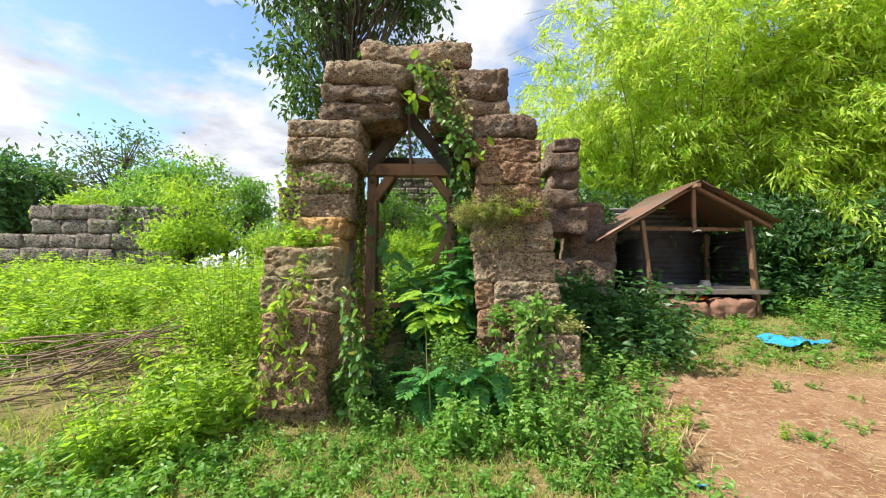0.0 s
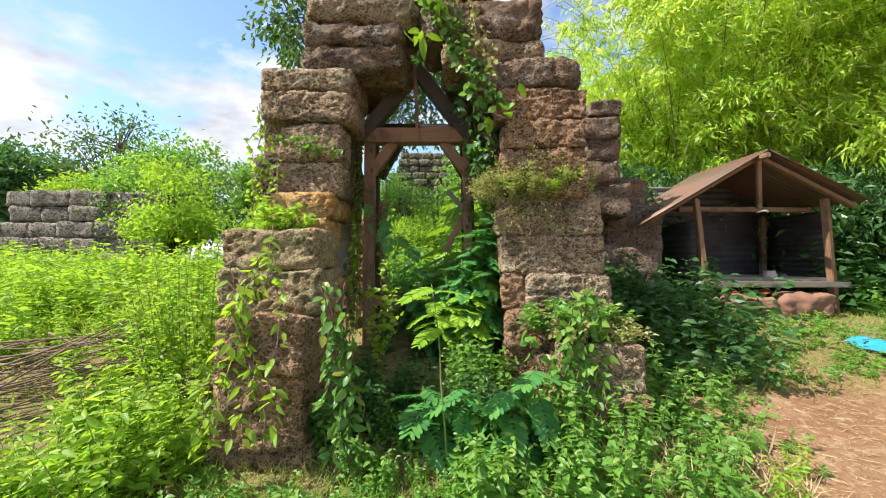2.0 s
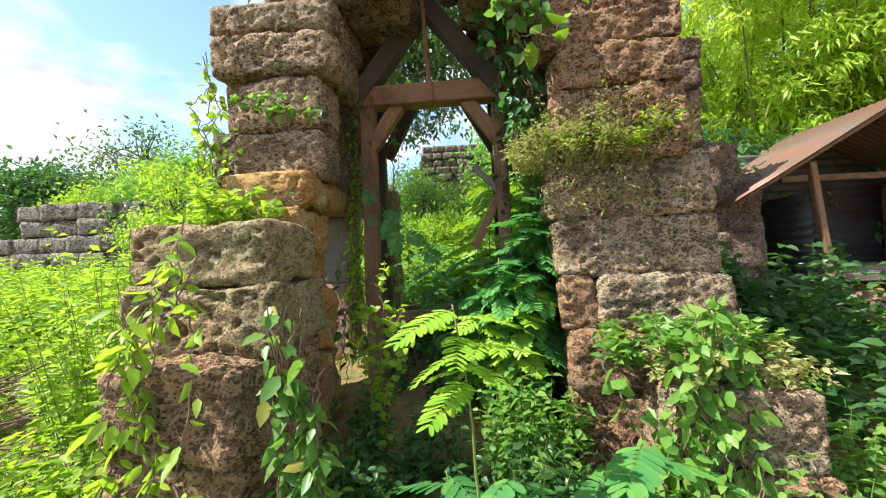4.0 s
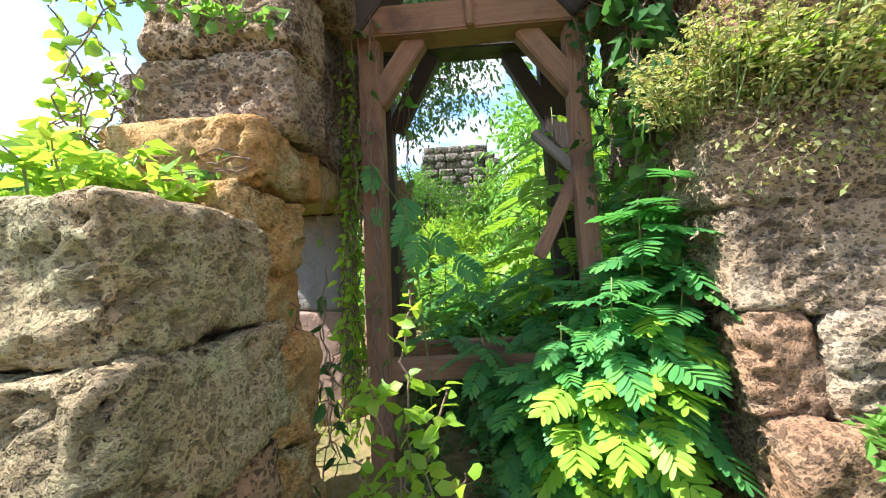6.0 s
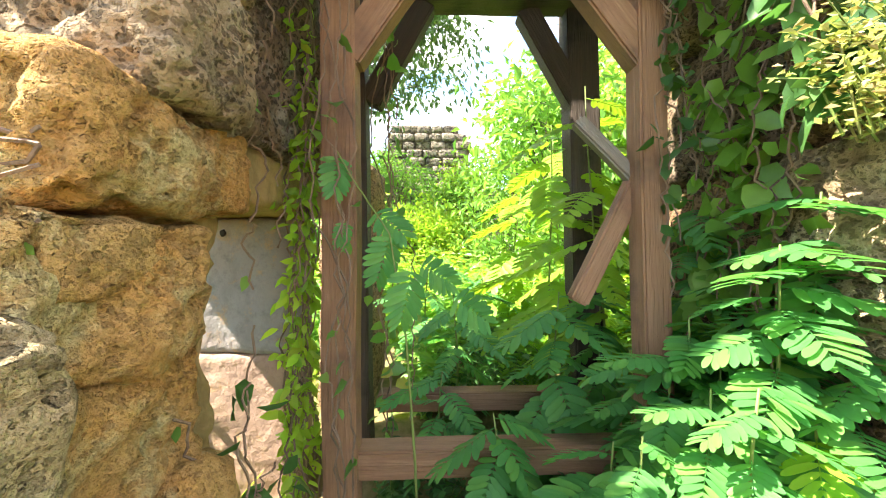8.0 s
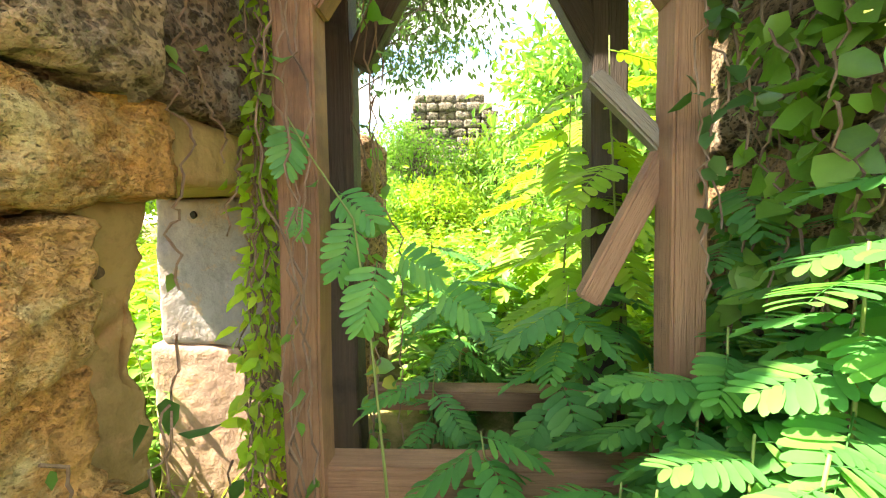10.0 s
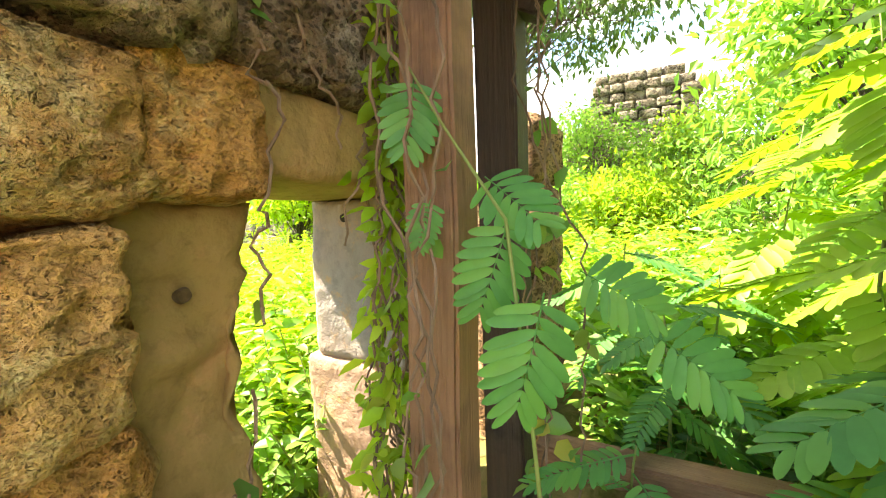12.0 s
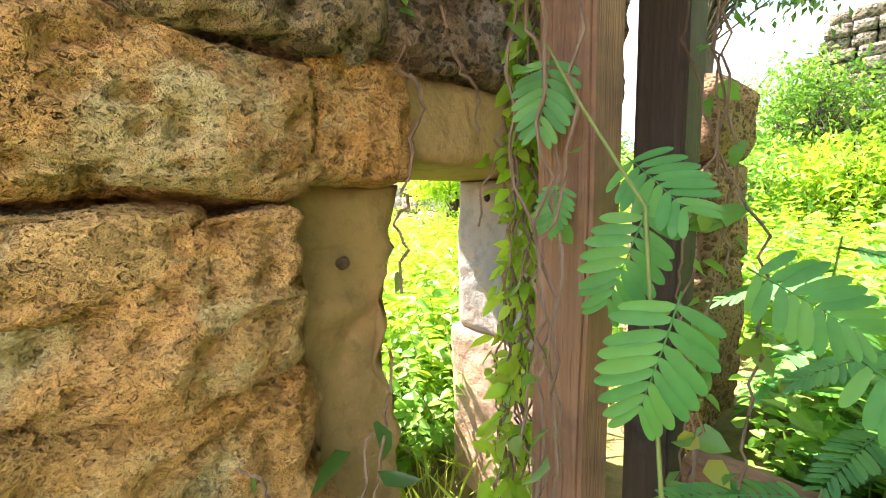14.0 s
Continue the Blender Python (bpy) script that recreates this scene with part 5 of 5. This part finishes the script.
# ---- trees and bamboo ----
def tree(name, label, at, trunk_h, crown_c, crown_r, clumps, leaves_per, leaf_len, mat, trunk_r=0.2, droop=0.2, near=False, clump_r=0.55, gap=0.0, group=""):
    th = thing(name, label, "tree", at, group)
    at = Vector(at)
    wood, lb = Bundle(), Bundle()
    top = Vector((crown_c[0] * 0.3, crown_c[1] * 0.3, trunk_h))
    path = [Vector((0, 0, -0.2)), Vector((rnd(-0.1, 0.1), rnd(-0.1, 0.1), trunk_h * 0.35)), Vector((top.x * 0.6, top.y * 0.6, trunk_h * 0.7)), top, Vector((crown_c[0], crown_c[1], crown_c[2] + crown_r[2] * 0.7))]
    wood.add(*tube_arrays(path, [trunk_r * 1.3, trunk_r, trunk_r * 0.8, trunk_r * 0.6, trunk_r * 0.1], 8))
    P, D, S = [], [], []
    for _ in range(clumps):
        d = Vector((rnd(-1, 1), rnd(-1, 1), rnd(-0.9, 1))).normalized()
        r = rnd(0.35, 1.0) ** 0.6 * (1 + 0.3 * noise.noise(d * 2.2 + at))
        c = Vector((crown_c[0] + d.x * crown_r[0] * r, crown_c[1] + d.y * crown_r[1] * r, crown_c[2] + d.z * crown_r[2] * r))
        if noise.noise(c * 0.8 + at) < gap - 0.35:
            continue
        start = along(path, rnd(0.55, 0.95))
        mid = start.lerp(c, 0.55) + Vector((rnd(-0.2, 0.2), rnd(-0.2, 0.2), rnd(0, 0.4)))
        wood.add(*tube_arrays([start, mid, c], [trunk_r * 0.22, trunk_r * 0.12, trunk_r * 0.03], 4))
        k = leaves_per
        off = RNG.normal(0, 1, (k, 3)) * np.array([clump_r, clump_r, clump_r * 0.6]) * 0.55
        P.append(np.array(c) + off)
        D.append(off * 0.6 + RNG.normal(0, 0.5, (k, 3)) + np.array([0, 0, -droop]))
        S.append(leaf_len * RNG.uniform(0.6, 1.2, k))
    P, D, S = np.concatenate(P), np.concatenate(D), np.concatenate(S)
    lb.leaves(P, D, S, S * 0.45, RNG, near)
    part("trunk", wood.mesh("trunk", M_BARK, True), M_BARK, th)
    tagged(part("crown", lb.mesh("crown", mat), mat, th), kind="stuff")
    return th


tree("tree", "tall leafy tree with an open spreading dark crown", (-3.0, 12.2, 1.0), 5.5, (0.3, 0, 8.0), (2.9, 2.2, 4.0), 230, 70, 0.27, M_LEAF_TREE, 0.22, 0.6, clump_r=0.62, gap=0.22)
tree("tree", "low hanging branches of a slender dark leaved tree", (-3.3, 11.8, 1.0), 4.0, (1.9, -0.3, 4.6), (1.9, 1.2, 1.3), 60, 45, 0.16, M_LEAF_TREE, 0.1, 0.7, clump_r=0.5)
tree("tree", "distant dark green round tree", (-36, 33, 0.9), 3, (0, 0, 6), (5, 5, 4), 160, 60, 0.6, M_LEAF_DARK, 0.5, 0.1, clump_r=1.6)
tree("tree", "half bare tree behind the far wall", (-13.5, 17, 0.9), 3, (0, 0, 4.6), (2.6, 2, 1.8), 110, 16, 0.22, M_LEAF_TREE, 0.16, 0.1, clump_r=0.7)
tree("tree", "bright green leafy small tree in the field", (-9.0, 14, 0.9), 1.5, (0, 0, 3.0), (1.5, 1.3, 1.5), 120, 60, 0.18, M_LEAF_MID, 0.1, 0.2, clump_r=0.5)
tree("tree", "small green tree at the field edge", (-8.6, 18, 0.9), 2, (0, 0, 3.6), (0.9, 0.9, 1.1), 60, 50, 0.2, M_LEAF_MID, 0.1, 0.2, clump_r=0.4)
tree("tree", "bushy young tree standing in the weeds", (-5.6, 9.0, 0.9), 0.8, (0, 0, 1.7), (0.8, 0.8, 0.95), 90, 60, 0.12, M_LEAF_BRIGHT, 0.04, 0.2, clump_r=0.35)
tree("tree", "bushy young tree standing in the weeds", (-7.6, 10.8, 0.9), 0.8, (0, 0, 2.0), (1.0, 0.8, 0.9), 90, 60, 0.12, M_LEAF_MID, 0.04, 0.2, clump_r=0.4)
tree("tree", "green shrub growing on the far wall", (-10.2, 11.3, 1.6), 0.8, (1.2, 0, 1.5), (2.0, 0.5, 0.45), 90, 60, 0.13, M_LEAF_BRIGHT, 0.05, 0.2, clump_r=0.35)
for i, (x, y, h, r, mt) in enumerate([(-2.8, 14.2, 2.0, 1.2, M_LEAF_MID), (-0.6, 13.6, 1.6, 1.0, M_LEAF_BRIGHT), (1.6, 13.0, 3.2, 1.6, M_LEAF_MID), (2.4, 10.5, 3.8, 1.5, M_LEAF_BRIGHT), (0.9, 10.6, 2.4, 1.1, M_LEAF_MID),
                                      (-1.8, 14.8, 3.4, 1.2, M_LEAF_MID), (0.6, 15.0, 3.0, 1.0, M_LEAF_BRIGHT), (-3.8, 10.5, 1.3, 1.1, M_LEAF_BRIGHT), (1.5, 8.6, 2.3, 0.9, M_LEAF_BRIGHT), (-4.8, 13.0, 1.8, 1.4, M_LEAF_MID), (-2.6, 15.3, 3.4, 1.2, M_LEAF_MID), (-0.2, 15.4, 2.6, 1.0, M_LEAF_MID), (-1.0, 11.5, 1.5, 0.9, M_LEAF_BRIGHT), (-2.4, 10.8, 1.4, 1.0, M_LEAF_MID), (0.8, 7.9, 2.6, 0.8, M_LEAF_MID)]):
    tree("shrub", "tall leafy shrub growing beyond the gate", (x, y, 0.95), h * 0.5, (0, 0, h * 0.6), (r, r, h * 0.55), 90, 60, 0.12, mt, 0.05, 0.2, clump_r=0.42, group="shrubs beyond the gate")
for i in range(16):
    a = i / 15
    tree("tree", "hazy green tree on the far edge of the field", (-70 + 110 * a + rnd(-3, 3), 55 + rnd(-6, 10), 0.9), 3, (0, 0, 4.0 + rnd(0, 2)), (5, 4, 3.2), 60, 40, 0.8, M_LEAF_DARK, 0.4, 0.1, clump_r=2.0, group="trees at the far edge")


def bamboo(at, culms, height, spread, toward, leaves, label):
    th = thing("bamboo_clump", label, "bamboo", at, "bamboo behind the shed")
    cb, lb = Bundle(), Bundle()
    P, D, S = [], [], []
    for _ in range(culms):
        a = rnd(0, 2 * math.pi)
        b = Vector((math.cos(a) * spread * rnd(0, 1), math.sin(a) * spread * rnd(0, 1), -0.1))
        h = height * rnd(0.55, 1.05)
        bend = Vector((toward[0] + rnd(-0.5, 0.5), toward[1] + rnd(-0.5, 0.5), 0)) * h * rnd(0.15, 0.45)
        pts = [b + bend * (f ** 2.2) + Vector((0, 0, h * (f - 0.22 * f ** 4))) for f in np.linspace(0, 1, 9)]
        cb.add(*tube_arrays(pts, [0.03 * (1 - 0.85 * i / 8) for i in range(9)], 5))
        for _s in range(int(leaves / culms / 26)):
            f = rnd(0.12, 1.0)
            q = along(pts, f)
            c = rnd(0, 2 * math.pi)
            out = Vector((math.cos(c), math.sin(c), 0.1)) * rnd(0.15, 0.75)
            tip = q + out + Vector((0, 0, -rnd(0.0, 0.35)))
            cb.add(*tube_arrays([q, tip], [0.005, 0.002], 3))
            k = 26
            e = RNG.uniform(0.3, 1.05, (k, 1))
            base = np.array(q) * (1 - e) + np.array(tip) * e + RNG.normal(0, 0.07, (k, 3))
            P.append(base)
            D.append(np.array(out) * 0.7 + RNG.normal(0, 0.35, (k, 3)) + np.array([0, 0, -0.55]))
            S.append(RNG.uniform(0.10, 0.21, k))
    for _ in range(int(leaves / 26)):
        f = rnd(0.0, 1.0)
        q = Vector((rnd(-1.5, 1.5) + toward[0] * 1.3, rnd(-1.1, 0.5) + toward[1] * 1.6 * (0.4 + f), 0.6 + f * height * 0.95))
        q += noise.noise_vector(q * 0.55 + Vector(at)) * 0.9
        c = rnd(0, 2 * math.pi)
        out = Vector((math.cos(c), math.sin(c) - 0.5, -0.2)) * rnd(0.25, 0.6)
        cb.add(*tube_arrays([q - out, q, q + out + Vector((0, 0, -0.15))], [0.006, 0.004, 0.002], 3))
        k = 26
        e = RNG.uniform(0.0, 1.0, (k, 1))
        P.append(np.array(q) + np.array(out) * e + np.array([0, 0, -0.15]) * e ** 2 + RNG.normal(0, 0.06, (k, 3)))
        D.append(np.array(out) * 0.9 + RNG.normal(0, 0.3, (k, 3)) + np.array([0, 0, -0.4]))
        S.append(RNG.uniform(0.13, 0.25, k))
    P, D, S = np.concatenate(P), np.concatenate(D), np.concatenate(S)
    lb.leaves(P, D, S, S * 0.15 + 0.006, RNG, False, 0.2, 0.18)
    tagged(part("culm_mass", cb.mesh("culm_mass", M_STEM, True), M_STEM, th), kind="stuff")
    tagged(part("foliage", lb.mesh("foliage", M_LEAF_BAMBOO), M_LEAF_BAMBOO, th), kind="stuff")


for at, n, h, tw, k in [((4.4, 9.6, 0.95), 26, 6.4, (-0.4, -0.4), 18000), ((6.0, 9.0, 0.95), 28, 7.5, (-0.2, -0.7), 20000), ((7.8, 8.2, 0.95), 28, 7.5, (-0.4, -0.7), 20000), ((9.5, 7.0, 0.9), 26, 7.5, (-0.7, -0.4), 18000),
                        ((4.2, 11.5, 0.95), 20, 5.5, (-0.4, 0.0), 11000), ((6.5, 11.5, 0.95), 26, 10.0, (-0.2, -0.4), 16000), ((9.5, 10.5, 0.95), 26, 11.0, (-0.5, -0.6), 16000), ((11.5, 5.0, 0.8), 22, 7.0, (-0.6, 0.1), 12000)]:
    bamboo(at, n, h, 1.0, tw, k, "dense bamboo clump with drooping yellow green leaves")
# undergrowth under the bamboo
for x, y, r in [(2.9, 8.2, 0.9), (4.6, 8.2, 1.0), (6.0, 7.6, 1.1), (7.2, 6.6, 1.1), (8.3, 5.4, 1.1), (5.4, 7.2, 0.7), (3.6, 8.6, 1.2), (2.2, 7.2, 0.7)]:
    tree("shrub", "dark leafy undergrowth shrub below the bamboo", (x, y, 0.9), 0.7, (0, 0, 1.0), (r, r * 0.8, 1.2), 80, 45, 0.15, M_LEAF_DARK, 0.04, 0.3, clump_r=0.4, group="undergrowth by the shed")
